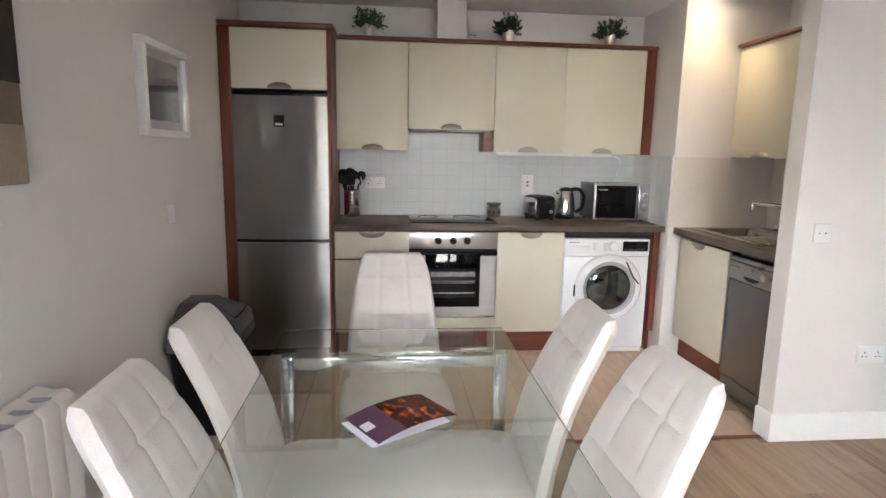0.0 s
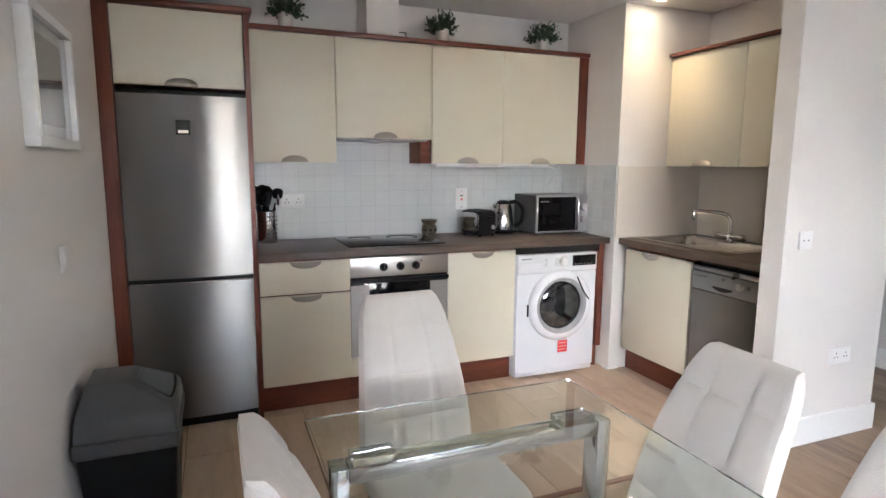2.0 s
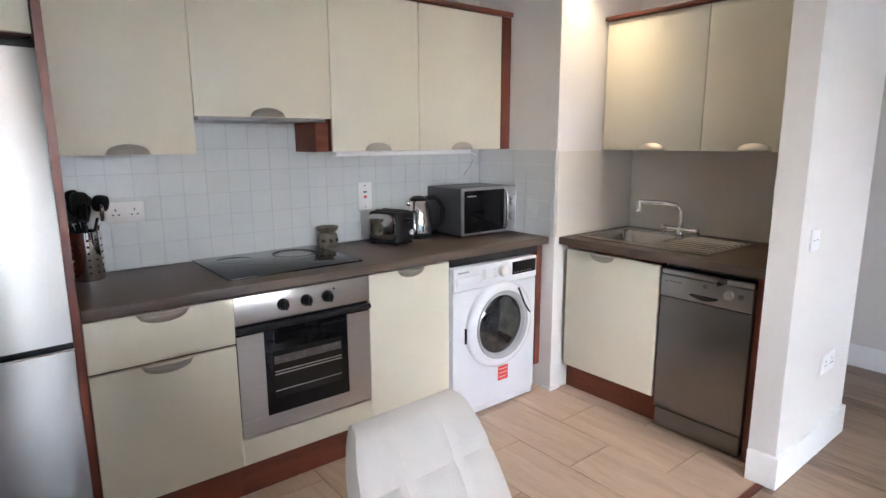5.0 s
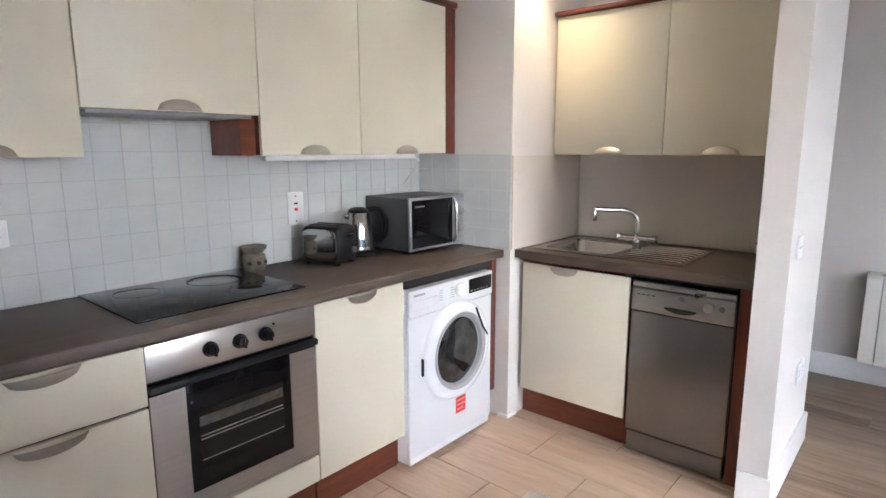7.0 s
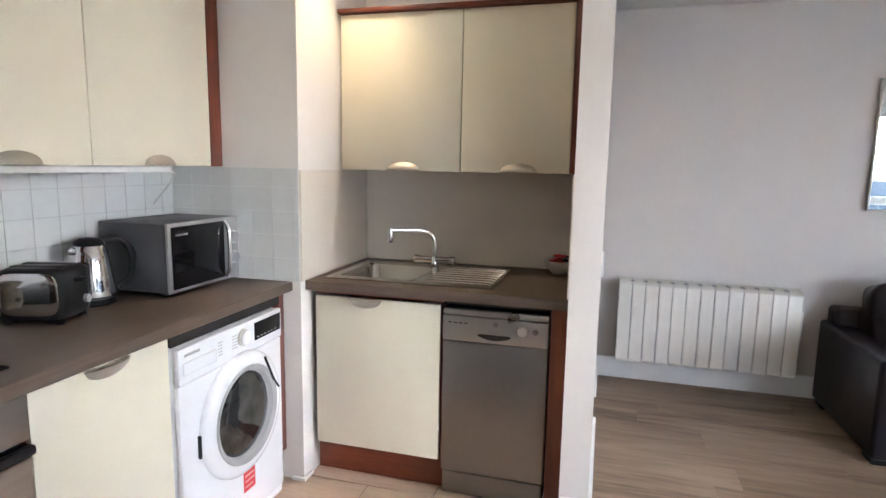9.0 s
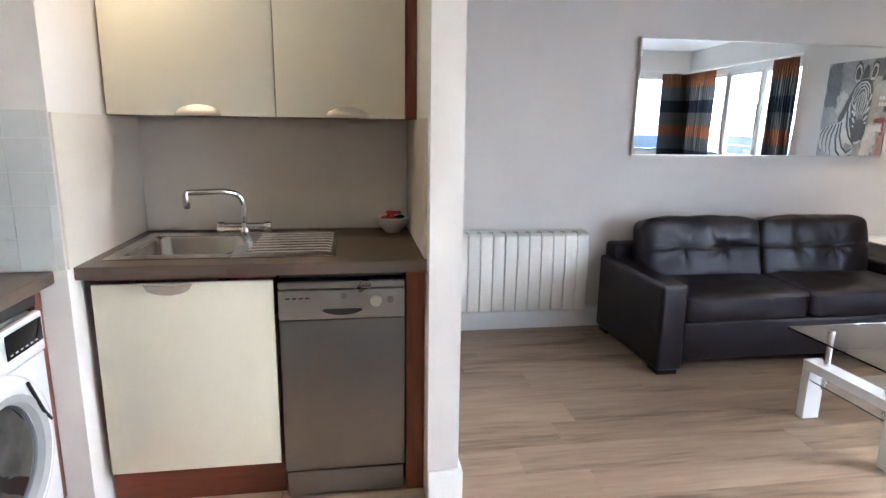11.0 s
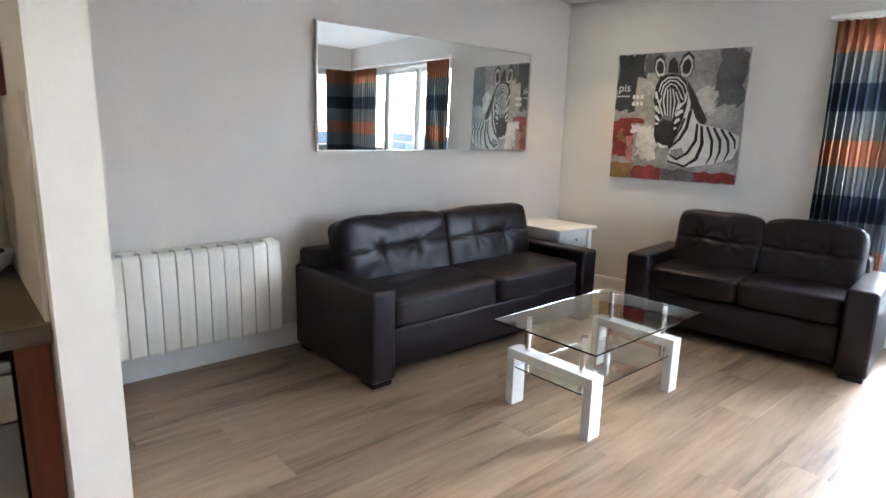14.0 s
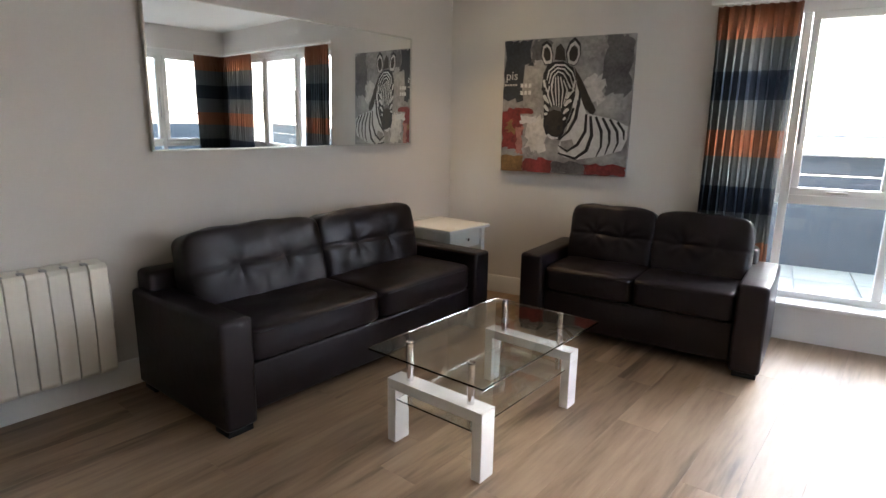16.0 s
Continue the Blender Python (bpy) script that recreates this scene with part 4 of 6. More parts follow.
# ---- radiators ----
def radiator(name, place, length, z0, z1, ribs, label, depth=0.105, thermostat=True):
    """A ribbed panel radiator on a wall; in its frame it runs along x, faces -y, its back at y = 0."""
    top = thing(name, (0, 0, 0), label, "radiator")
    top.matrix_world = place
    w = length / ribs
    for i in range(ribs):
        x0 = -length / 2 + i * w
        pr = [(-0.02, z0 + 0.015), (-depth + 0.012, z0), (-depth, z0 + 0.02), (-depth - 0.004, (z0 + z1) / 2), (-depth, z1 - 0.03), (-depth + 0.02, z1 - 0.008), (-depth * 0.55, z1 - 0.02), (-0.02, z1)]
        bm = bmesh.new()
        a = [bm.verts.new((x0 + 0.0025, y, z)) for y, z in pr]
        b = [bm.verts.new((x0 + w - 0.0025, y, z)) for y, z in pr]
        bm.faces.new(a[::-1])
        bm.faces.new(b)
        for k in range(len(a)):
            bm.faces.new((a[k], a[(k + 1) % len(a)], b[(k + 1) % len(a)], b[k]))
        bmesh.ops.bevel(bm, geom=bm.edges[:], offset=0.005, segments=2, affect='EDGES', profile=0.5)
        part("rib", bm, RADIATOR_PAINT, top)
        if i:
            part("top_slot", box(x0 - 0.012, x0 + 0.012, -depth * 0.8, -0.03, z1 - 0.016, z1 - 0.010), GREY_PLASTIC, top)
    part("core", box(-length / 2 + 0.004, length / 2 - 0.004, -depth + 0.02, -0.022, z0 + 0.02, z1 - 0.035), GREY_PLASTIC, top)
    for x in (-length * 0.35, length * 0.35):
        part("bracket", box(x - 0.015, x + 0.015, -0.024, -0.002, z0 + 0.1, z1 - 0.12), GREY_PLASTIC, top)
    if thermostat:
        part("control_box", box(length / 2 + 0.0005, length / 2 + 0.012, -depth + 0.02, -0.03, (z0 + z1) / 2 - 0.04, z1 - 0.12, 0.004), WHITE_PLASTIC, top, "white end box with a dark knob")
        part("knob", cyl((length / 2 + 0.012, -depth * 0.5, z1 - 0.2), 0.012, 0.01, "x", 16), BLACK, top)
    return top


radiator("electric_radiator", pose(3.858, 2.348, 0, 0, 0, -90), 1.055, 0.15, 0.692, 13, "white ribbed electric radiator on the living room wall", 0.125)
radiator("electric_radiator", pose(-0.858, 1.665, 0, 0, 0, 90), 1.055, 0.15, 0.692, 13, "white ribbed electric radiator behind the dining chairs", 0.125)

# ---- things on the kitchen worktop ----
cd = thing("utensil_holder", (-0.088, 4.735, TOPZ), "perforated steel utensil holder full of black utensils", "utensil holder")
cd.scale = (1.2, 1.2, 1.06)
part("can", lathe([(0.046, 0.0), (0.047, 0.004), (0.047, 0.178), (0.044, 0.18), (0.043, 0.01), (0.005, 0.008)], 32), CHROME, cd)
for i in range(12):
    for j in range(6):
        a = 2 * math.pi * i / 12
        h = cyl((0, 0, 0), 0.0042, 0.0012, "x", 8)
        part("hole", moved(h, pose(0, 0, 0.03 + j * 0.024, 0, 0, math.degrees(a)) @ Matrix.Translation((0.0465, 0, 0))), DARK_GAP, cd)
rng = random.Random(11)
for i in range(13):
    a, lean = rng.uniform(0, 6.28), rng.uniform(0.05, 0.3)
    tip = Vector((math.cos(a) * lean * 0.3, math.sin(a) * lean * 0.22 - 0.01, rng.uniform(0.24, 0.285)))
    foot = Vector((-tip.x * 0.2, -tip.y * 0.2, 0.015))
    bm = tube([foot, foot.lerp(tip, 0.55), foot.lerp(tip, 0.8)], 0.0045, 8)
    hd = soft_box(rng.uniform(0.045, 0.065), 0.016, rng.uniform(0.06, 0.09), 4, 3.0)
    moved(hd, Matrix.Translation(tip) @ pose(0, 0, 0, 0, rng.uniform(-25, 25), rng.uniform(0, 180)))
    me = bpy.data.meshes.new("t")
    hd.to_mesh(me)
    bm.from_mesh(me)
    hd.free()
    part("utensil", bm, BLACK if i != 3 else CHROME, cd, "black nylon utensil" if i != 3 else "steel slotted spoon")

kt = thing("kettle", (1.49, 4.705, TOPZ), "polished steel cordless kettle with black handle", "kettle")
part("base", lathe([(0.075, 0), (0.078, 0.006), (0.074, 0.02), (0.06, 0.024)], 32), BLACK, kt)
part("jug", lathe([(0.068, 0.025), (0.073, 0.03), (0.072, 0.08), (0.062, 0.16), (0.054, 0.195), (0.048, 0.205)], 36), CHROME, kt, "polished steel jug")
part("lid", lathe([(0.05, 0.206), (0.046, 0.218), (0.03, 0.228), (0.008, 0.231)], 28), BLACK, kt)
part("handle", tube(bend([(0.035, -0.02, 0.215), (0.085, -0.05, 0.225), (0.118, -0.07, 0.17), (0.11, -0.065, 0.08), (0.068, -0.04, 0.05)], 5, 0.03), 0.014, 12), BLACK, kt, "black loop handle")
part("spout", moved(soft_box(0.035, 0.03, 0.03, 4, 2.5), Matrix.Translation((-0.055, 0.02, 0.19))), CHROME, kt)

ts = thing("toaster", (1.28, 4.66, TOPZ), "black and chrome two-slice toaster", "toaster", rz=18)
part("body", moved(soft_box(0.165, 0.20, 0.165, 12, 7.0), Matrix.Translation((0, 0, 0.0895))), BLACK, ts)
part("side_plate", moved(soft_box(0.012, 0.175, 0.13, 8, 5.0), Matrix.Translation((-0.081, 0, 0.094))), CHROME, ts, "polished steel side plate")
part("side_plate", moved(soft_box(0.012, 0.175, 0.13, 8, 5.0), Matrix.Translation((0.081, 0, 0.094))), CHROME, ts, "polished steel side plate")
for x in (-0.028, 0.028):
    part("slot", box(x - 0.014, x + 0.014, -0.075, 0.075, 0.1705, 0.1735, 0.001), DARK_GAP, ts)
part("lever", box(-0.02, 0.02, -0.122, -0.10, 0.12, 0.135, 0.004), BLACK, ts)
part("dial", cyl((0.035, -0.112, 0.06), 0.013, 0.012, "y", 20), GREY_PLASTIC, ts)
for x in (-0.06, 0.06):
    for y in (-0.075, 0.075):
        part("foot", cyl((x, y, 0), 0.012, 0.009), BLACK, ts)

MW_GREY = shade("metallic_grey_paint", (0.32, 0.32, 0.325), 0.35, 0.5, vary=0.05, scale=6, bump=0.004)
MW_SIDE = shade("dark_grey_case", (0.06, 0.062, 0.067), 0.4, 0.3, vary=0.05, scale=6, bump=0.006)
mw = thing("microwave", (1.842, 4.655, TOPZ), "metallic grey microwave with dark glass door", "microwave", rz=0)
mw.scale = (0.905, 1, 1)
part("case", box(-0.225, 0.225, -0.135, 0.165, 0.012, 0.27, 0.006), MW_SIDE, mw)
part("fascia", box(-0.228, 0.228, -0.152, -0.136, 0.012, 0.272, 0.005), MW_GREY, mw)
dd = part("door", box(-0.215, 0.115, -0.158, -0.1525, 0.026, 0.258, 0.003), BLACK_GLASS, mw, "dark glass door")
part("nameplate", box(-0.195, -0.125, -0.1595, -0.1582, 0.225, 0.232), SATIN, dd)
part("grip", tube(bend([(0.128, -0.15, 0.255), (0.13, -0.168, 0.23), (0.13, -0.172, 0.14), (0.13, -0.168, 0.05), (0.128, -0.15, 0.028)], 4, 0.02), 0.009, 10), CHROME, mw, "chrome bar handle")
for z in (0.10, 0.185):
    part("knob", cyl((0.185, -0.172, z), 0.022, 0.02, "y", 28, 0.024, 0.002), MW_GREY, mw, "grey dial with chrome ring")
    part("knob_ring", cyl((0.185, -0.156, z), 0.029, 0.004, "y", 28), CHROME, mw)
for x in (-0.19, 0.19):
    for y in (-0.1, 0.12):
        part("foot", cyl((x, y, 0), 0.013, 0.012), BLACK, mw)

OWL = shade("mottled_green_grey_clay", (0.17, 0.14, 0.09), 0.5, vary=0.45, scale=30, fine=90, bump=0.06, second=(0.05, 0.045, 0.035))
ol = part("oil_burner", lathe([(0.04, 0.0), (0.047, 0.015), (0.052, 0.045), (0.046, 0.078), (0.036, 0.088), (0.05, 0.105), (0.055, 0.122), (0.05, 0.124), (0.01, 0.112)], 28), OWL)
ol.matrix_world = pose(0.962, 4.765, TOPZ + 0.0004) @ Matrix.Diagonal((1.02, 1.02, 0.84, 1))
tagged(ol, "small mottled clay oil burner standing beside the hob", "ornament")
for a in (-140, -100, -60):
    q = cyl((0, 0, 0), 0.009, 0.012, "x", 12)
    part("vent_hole", moved(q, pose(0, 0, 0.045, 0, 0, a) @ Matrix.Translation((0.043, 0, 0))), DARK_GAP, ol)

# ---- bowl on the sink worktop ----
bw = thing("bowl", (2.655, 3.185, TOPZ), "white bowl holding red wrapped sachets", "bowl")
part("dish", lathe([(0.03, 0), (0.034, 0.006), (0.06, 0.03), (0.072, 0.055), (0.075, 0.065), (0.072, 0.066), (0.055, 0.034), (0.02, 0.014)], 32), WHITE_PLASTIC, bw)
for i in range(9):
    s = soft_box(0.055, 0.03, 0.012, 3, 4.0)
    part("sachet", moved(s, Matrix.Translation((rng.uniform(-0.035, 0.035), rng.uniform(-0.035, 0.035), 0.055 + 0.004 * i)) @ pose(0, 0, 0, rng.uniform(-25, 25), rng.uniform(-25, 25), rng.uniform(0, 180))),
         RED if i % 3 else BLACK, bw, "red sachet" if i % 3 else "dark sachet")

# ---- plants on the cupboards ----
LEAF = shade("dark_green_leaf", (0.024, 0.052, 0.022), 0.45, vary=0.35, scale=40, fine=120, bump=0.02, per_object=0.2)
STEM = shade("green_stem", (0.06, 0.09, 0.03), 0.6)


def pot_plant(x, y, z, seed):
    top = thing("potted_plant", (x, y, z), "small bushy green plant in a steel pot on the cupboards", "plant", "plants on the cupboards")
    part("pot", lathe([(0.034, 0), (0.036, 0.003), (0.043, 0.075), (0.046, 0.078), (0.043, 0.08), (0.04, 0.06), (0.01, 0.058)], 24), SATIN, top, "ribbed steel pot")
    r = random.Random(seed)
    bm = bmesh.new()
    stems = bmesh.new()
    for s in range(80):
        az, el = r.uniform(0, 6.283), math.asin(r.uniform(0.05, 1.0))
        ln = r.uniform(0.075, 0.12)
        d = Vector((math.cos(az) * math.cos(el) * 0.85, math.sin(az) * math.cos(el) * 0.85, math.sin(el) * 1.2))
        p0 = Vector((math.cos(az) * 0.015, math.sin(az) * 0.015, 0.06))
        tipp = p0 + d * ln
        tube([p0, p0.lerp(tipp, 0.5) + Vector((0, 0, 0.006)), tipp], 0.0011, 4, stems)
        for k in range(9):
            f = 0.35 + 0.65 * k / 8
            c = p0.lerp(tipp, f) + Vector((r.uniform(-1, 1), r.uniform(-1, 1), r.uniform(-1, 1))) * 0.006
            out = (d + Vector((r.uniform(-1, 1), r.uniform(-1, 1), r.uniform(-0.6, 1))) * 0.9).normalized()
            sd = out.orthogonal().normalized()
            sd.rotate(Euler((r.uniform(-1, 1), r.uniform(-1, 1), r.uniform(-1, 1))))
            l, w = r.uniform(0.016, 0.026), r.uniform(0.007, 0.011)
            up = out.cross(sd).normalized() * 0.002
            q = [bm.verts.new(c), bm.verts.new(c + out * l * 0.5 + sd * w), bm.verts.new(c + out * l), bm.verts.new(c + out * l * 0.5 - sd * w), bm.verts.new(c + out * l * 0.5 + up)]
            for a, b in ((0, 1), (1, 2), (2, 3), (3, 0)):
                bm.faces.new((q[a], q[b], q[4]))
    part("foliage", bm, LEAF, top, "small dark green leaves", smooth=False)
    part("stems", stems, STEM, top)


PZ = UZ1 + 0.028
pot_plant(0.04, 4.625, PZ, 1)
pot_plant(1.0, 4.645, PZ, 2)
pot_plant(1.73, 4.65, PZ, 3)
gb = thing("glass_block", (0.755, 4.72, PZ), "small clear glass tealight holder on the cupboards", "ornament")
part("glass", box(-0.028, 0.028, -0.028, 0.028, 0.0, 0.055, 0.004), CLEAR_GLASS, gb)


# ---- sockets and switches ----
def wall_plate(name, m, w, h, label, holes=(), red=None):
    """A moulded plate in its own frame: along x and z, facing -y, back at y = 0."""
    top = thing(name, (0, 0, 0), label, "socket" if holes else "switch")
    top.matrix_world = m
    part("plate", box(-w / 2, w / 2, -0.009, -0.0005, -h / 2, h / 2, 0.003), WHITE_PLASTIC, top)
    for x, z, a, b in holes:
        part("slot", box(x - a / 2, x + a / 2, -0.0098, -0.0088, z - b / 2, z + b / 2), DARK_GAP, top)
    if red:
        part("rocker", box(red[0] - 0.008, red[0] + 0.008, -0.0125, -0.0088, red[1] - 0.007, red[1] + 0.007, 0.001), RED, top, "red rocker switch")
    return top


def twin(c):
    out = []
    for x in (-0.035, 0.035):
        out += [(x, 0.012, 0.0045, 0.009), (x - 0.011, -0.008, 0.008, 0.0045), (x + 0.011, -0.008, 0.008, 0.0045)]
    return out


TILE_Y = BACK - 0.0005
wall_plate("twin_socket", pose(0.075, TILE_Y, 1.14), 0.146, 0.086, "white twin power socket on the tiles", twin(0))
wall_plate("cooker_switch", pose(1.225, TILE_Y, 1.137), 0.086, 0.146, "white cooker switch plate with a red rocker", [(0, 0.055, 0.006, 0.006), (0, 0.022, 0.02, 0.008), (0, -0.058, 0.006, 0.006)], (0, -0.004))
wall_plate("aerial_socket", pose(2.18, 2.9938, 1.035), 0.086, 0.086, "white aerial socket on the partition wall", [(-0.016, 0, 0.006, 0.006), (0.016, 0, 0.006, 0.006)])
wall_plate("twin_socket", pose(2.515, 2.9938, 0.438), 0.146, 0.086, "white twin power socket low on the partition wall", twin(0))
sw = wall_plate("light_switch", pose(-0.8595, 3.346, 1.061, 0, 0, 90), 0.086, 0.086, "white single light switch beside the fridge")
part("rocker", box(-0.012, 0.012, -0.0125, -0.0088, -0.022, 0.022, 0.002), WHITE_PLASTIC, sw)

# ---- pictures on the west wall ----
pc = thing("framed_picture", (0, 0, 0), "white box frame with dark glazed print, fridge mirrored in it", "picture")
pc.matrix_world = pose(-0.8595, 3.32, 1.62, 0, 0, 90)
w, h = 0.264, 0.202
fb = bmesh.new()
for a in ((-w, w, h - 0.03, h), (-w, w, -h, -h + 0.03), (-w, -w + 0.03, -h + 0.03, h - 0.03), (w - 0.03, w, -h + 0.03, h - 0.03)):
    box(a[0], a[1], -0.04, -0.001, a[2], a[3], 0.002, bm=fb)
part("frame", fb, TRIM_PAINT, pc)
part("mount", box(-w + 0.03, w - 0.03, -0.012, -0.008, -h + 0.03, h - 0.03), PAPER, pc)
part("print", box(-w + 0.085, w - 0.085, -0.0155, -0.0122, -h + 0.07, h - 0.07), shade("dark_photo_print", (0.09, 0.085, 0.08), 0.3, vary=0.6, scale=9, fine=40, bump=0), pc, "dark photographic print")
part("glazing", box(-w + 0.031, w - 0.031, -0.022, -0.020, -h + 0.031, h - 0.031), CLEAR_GLASS, pc, smooth=False)

cv = thing("canvas_print", (0, 0, 0), "abstract canvas print in brown, black and cream blocks", "picture")
cv.matrix_world = pose(-0.8595, 1.84, 1.666, 0, 0, 90)
part("canvas", box(-0.40, 0.40, -0.03, -0.001, -0.40, 0.40, 0.003), shade("brown_canvas_paint", (0.20, 0.15, 0.11), 0.7, vary=0.35, scale=5, fine=200, bump=0.05), cv)
for x0, x1, z0, z1, c in ((0.1, 0.398, -0.13, 0.1, (0.02, 0.016, 0.014)), (-0.398, 0.1, -0.398, -0.1, (0.42, 0.34, 0.26)), (0.1, 0.398, -0.398, -0.24, (0.33, 0.26, 0.2)), (-0.2, 0.398, 0.1, 0.398, (0.30, 0.235, 0.175))):
    part("paint_block", box(x0, x1, -0.032, -0.0302, z0, z1), shade("canvas_block", c, 0.7, vary=0.2, scale=8, fine=200, bump=0.05), cv)

# ---- living area: sofas ----
def sofa(place, length, label, deep=0.84):
    """A leather sofa for two: in its frame it runs along x, faces -y, its front at y = 0."""
    top = thing("sofa", (0, 0, 0), label, "sofa", "leather sofas")
    top.matrix_world = place
    L, aw, ah = length / 2, 0.155, 0.522

    def arm(x0, x1):
        return box(x0, x1, 0.0, deep - 0.02, 0.028, ah, 0.022, 4)

    part("arm", arm(-L, -L + aw), LEATHER, top)
    part("arm", arm(L - aw, L), LEATHER, top)
    part("base", box(-L + aw + 0.002, L - aw - 0.002, 0.045, deep - 0.1, 0.06, 0.285, 0.015, 3), LEATHER, top)
    part("back_frame", box(-L + aw * (0.25 if length > 1.6 else 0.8), L - aw * (0.25 if length > 1.6 else 0.8), deep - 0.16, deep, 0.06, 0.615, 0.03, 4), LEATHER, top)
    part("front_piping", tube([(-L + aw + 0.004, 0.043, 0.284), (L - aw - 0.004, 0.043, 0.284)], 0.004, 8), LEATHER, top)
    half = (length - 2 * aw) / 2
    for s in (-1, 1):
        cx = s * half / 2
        def seat_dent(c):
            return c + Vector((0, 0, -0.006 * math.exp(-(c.x ** 2 + c.y ** 2) / 0.02) * (c.z > 0)))
        st = soft_box(half - 0.004, 0.60, 0.165, 26, 11.0, 0.009, seat_dent, 0.003, 3 + s)
        part("seat_cushion", moved(st, Matrix.Translation((cx, 0.325, 0.368))), LEATHER, top)
        part("seam", tube([(cx - half / 2 + 0.03, 0.024, 0.425), (cx, 0.019, 0.43), (cx + half / 2 - 0.03, 0.024, 0.425)], 0.003, 6), LEATHER, top)

        def tuft(c):
            if c.y < 0.0:
                for tx in (-half * 0.17, half * 0.17):
                    gx, gz = (c.x - tx) / 0.05, (c.z - 0.005) / 0.045
                    c.y += 0.013 * math.exp(-gx * gx - gz * gz)
                    c.y += 0.006 * math.exp(-((c.x - tx) / 0.013) ** 2) * math.exp(-(c.z / 0.11) ** 2)
                    a = math.atan2(gz, gx)
                    c.y += 0.003 * math.sin(7 * a + tx * 40) * math.exp(-((gx * gx + gz * gz) ** 0.5 - 1.4) ** 2)
                c.y += 0.007 * math.exp(-((c.z - 0.005) / 0.012) ** 2)
            return c

        bk = soft_box(half - 0.006, 0.185, 0.405, 54, 9.0, 0.016, tuft, 0.009, 7 + s + length)
        part("back_cushion", moved(bk, Matrix.Translation((cx, deep - (0.245 if length > 1.6 else 0.195), 0.592)) @ pose(0, 0, 0, -13, 0, 0)), LEATHER, top)
    for x in (-L + 0.075, L - 0.075):
        for y in (0.07, deep - 0.1):
            part("foot", box(x - 0.06, x + 0.06, y - 0.055, y + 0.055, 0.0, 0.029, 0.004), BLACK, top, "dark block foot")
    return top


sofa(pose(2.99, 0.737, 0, 0, 0, -89.7), 1.93, "dark brown leather sofa below the wall mirror")
sofa(WALL @ pose(1.655, -0.775, 0, 0, 0, -4), 1.435, "dark brown leather two-seat sofa below the painting", 0.72)

# ---- coffee table ----
GLOSS_WHITE = shade("white_gloss_lacquer", (0.78, 0.77, 0.76), 0.15, vary=0.015, scale=3, bump=0.002)
ct = thing("coffee_table", (2.235, 0.867, 0), "glass coffee table on white gloss end frames with chrome posts", "coffee table")
part("tabletop", box(-0.312, 0.253, -0.43, 0.485, 0.446, 0.454), TABLE_GLASS, ct, "clear glass top with polished edge", smooth=False).visible_shadow = False
part("lower_shelf", box(-0.19, 0.21, -0.42, 0.37, 0.196, 0.202), TABLE_GLASS, ct, "clear glass lower shelf", smooth=False).visible_shadow = False
for y0, y1, dx in ((0.29, 0.375, 0.0), (-0.455, -0.375, 0.025)):
    fr = bmesh.new()
    a, b, t, zt = -0.235 + dx, 0.255 + dx, 0.045, 0.287
    box(a, a + t, y0, y1, 0, zt - t - 0.0002, 0.002, bm=fr)
    box(b - t, b, y0, y1, 0, zt - t - 0.0002, 0.002, bm=fr)
    box(a, b, y0, y1, zt - t, zt, 0.002, bm=fr)
    part("end_frame", fr, GLOSS_WHITE, ct, "white gloss end frame", smooth=False)
    yc = (y0 + y1) / 2
    for x in (-0.15 + dx, 0.165 + dx):
        part("post", cyl((x, yc, zt + 0.0005), 0.015, 0.446 - zt - 0.001, "z", 20), CHROME, ct, "chrome post")
        part("post_cap", cyl((x, yc, 0.4545), 0.016, 0.003, "z", 20, None, 0.001), CHROME, ct)
        part("hanger", cyl((x, yc, 0.17), 0.012, zt - t - 0.171, "z", 16), CHROME, ct, "chrome shelf hanger")

# ---- side table ----
sd = thing("side_table", (3.59, -0.48, 0), "small white painted side table with one drawer", "side table", rz=-2)
part("top", box(-0.255, 0.255, -0.232, 0.232, 0.578, 0.60, 0.004), TRIM_PAINT, sd)
part("back_lip", box(0.235, 0.253, -0.2, 0.21, 0.6005, 0.61, 0.002), TRIM_PAINT, sd)
for x in (-0.215, 0.205):
    for y in (-0.175, 0.185):
        part("leg", box(x - 0.02, x + 0.02, y - 0.02, y + 0.02, 0.0, 0.577, 0.003), TRIM_PAINT, sd)
part("apron", box(-0.194, 0.184, -0.185, 0.195, 0.44, 0.577), TRIM_PAINT, sd)
dr = part("drawer_front", box(-0.218, -0.2, -0.153, 0.163, 0.448, 0.57, 0.003), TRIM_PAINT, sd, "white drawer front")
part("knob", lathe([(0.006, 0), (0.006, 0.012), (0.013, 0.018), (0.013, 0.024), (0.006, 0.028)], 16), CHROME, dr).matrix_basis = pose(-0.218, 0.005, 0.51, 0, -90, 0)

# ---- wall mirror ----
MIRROR = bpy.data.materials.new("silvered_mirror")
MIRROR.use_nodes = True
mb = MIRROR.node_tree.nodes["Principled BSDF"]
mb.inputs["Base Color"].default_value = (0.9, 0.92, 0.91, 1)
mb.inputs["Metallic"].default_value, mb.inputs["Roughness"].default_value = 1.0, 0.005
mr = thing("wall_mirror", (0, 0, 0), "wide wall mirror in a slim silver frame", "mirror")
mr.matrix_world = pose(3.8585, 0.575, 1.178, 0, 0, -90) @ pose(0, 0, 0, 0.75, 0, 0)
W2, HT = 0.947, 0.752
part("glass", box(-W2 + 0.011, W2 - 0.011, -0.022, -0.018, 0.011, HT - 0.011), MIRROR, mr, smooth=False)
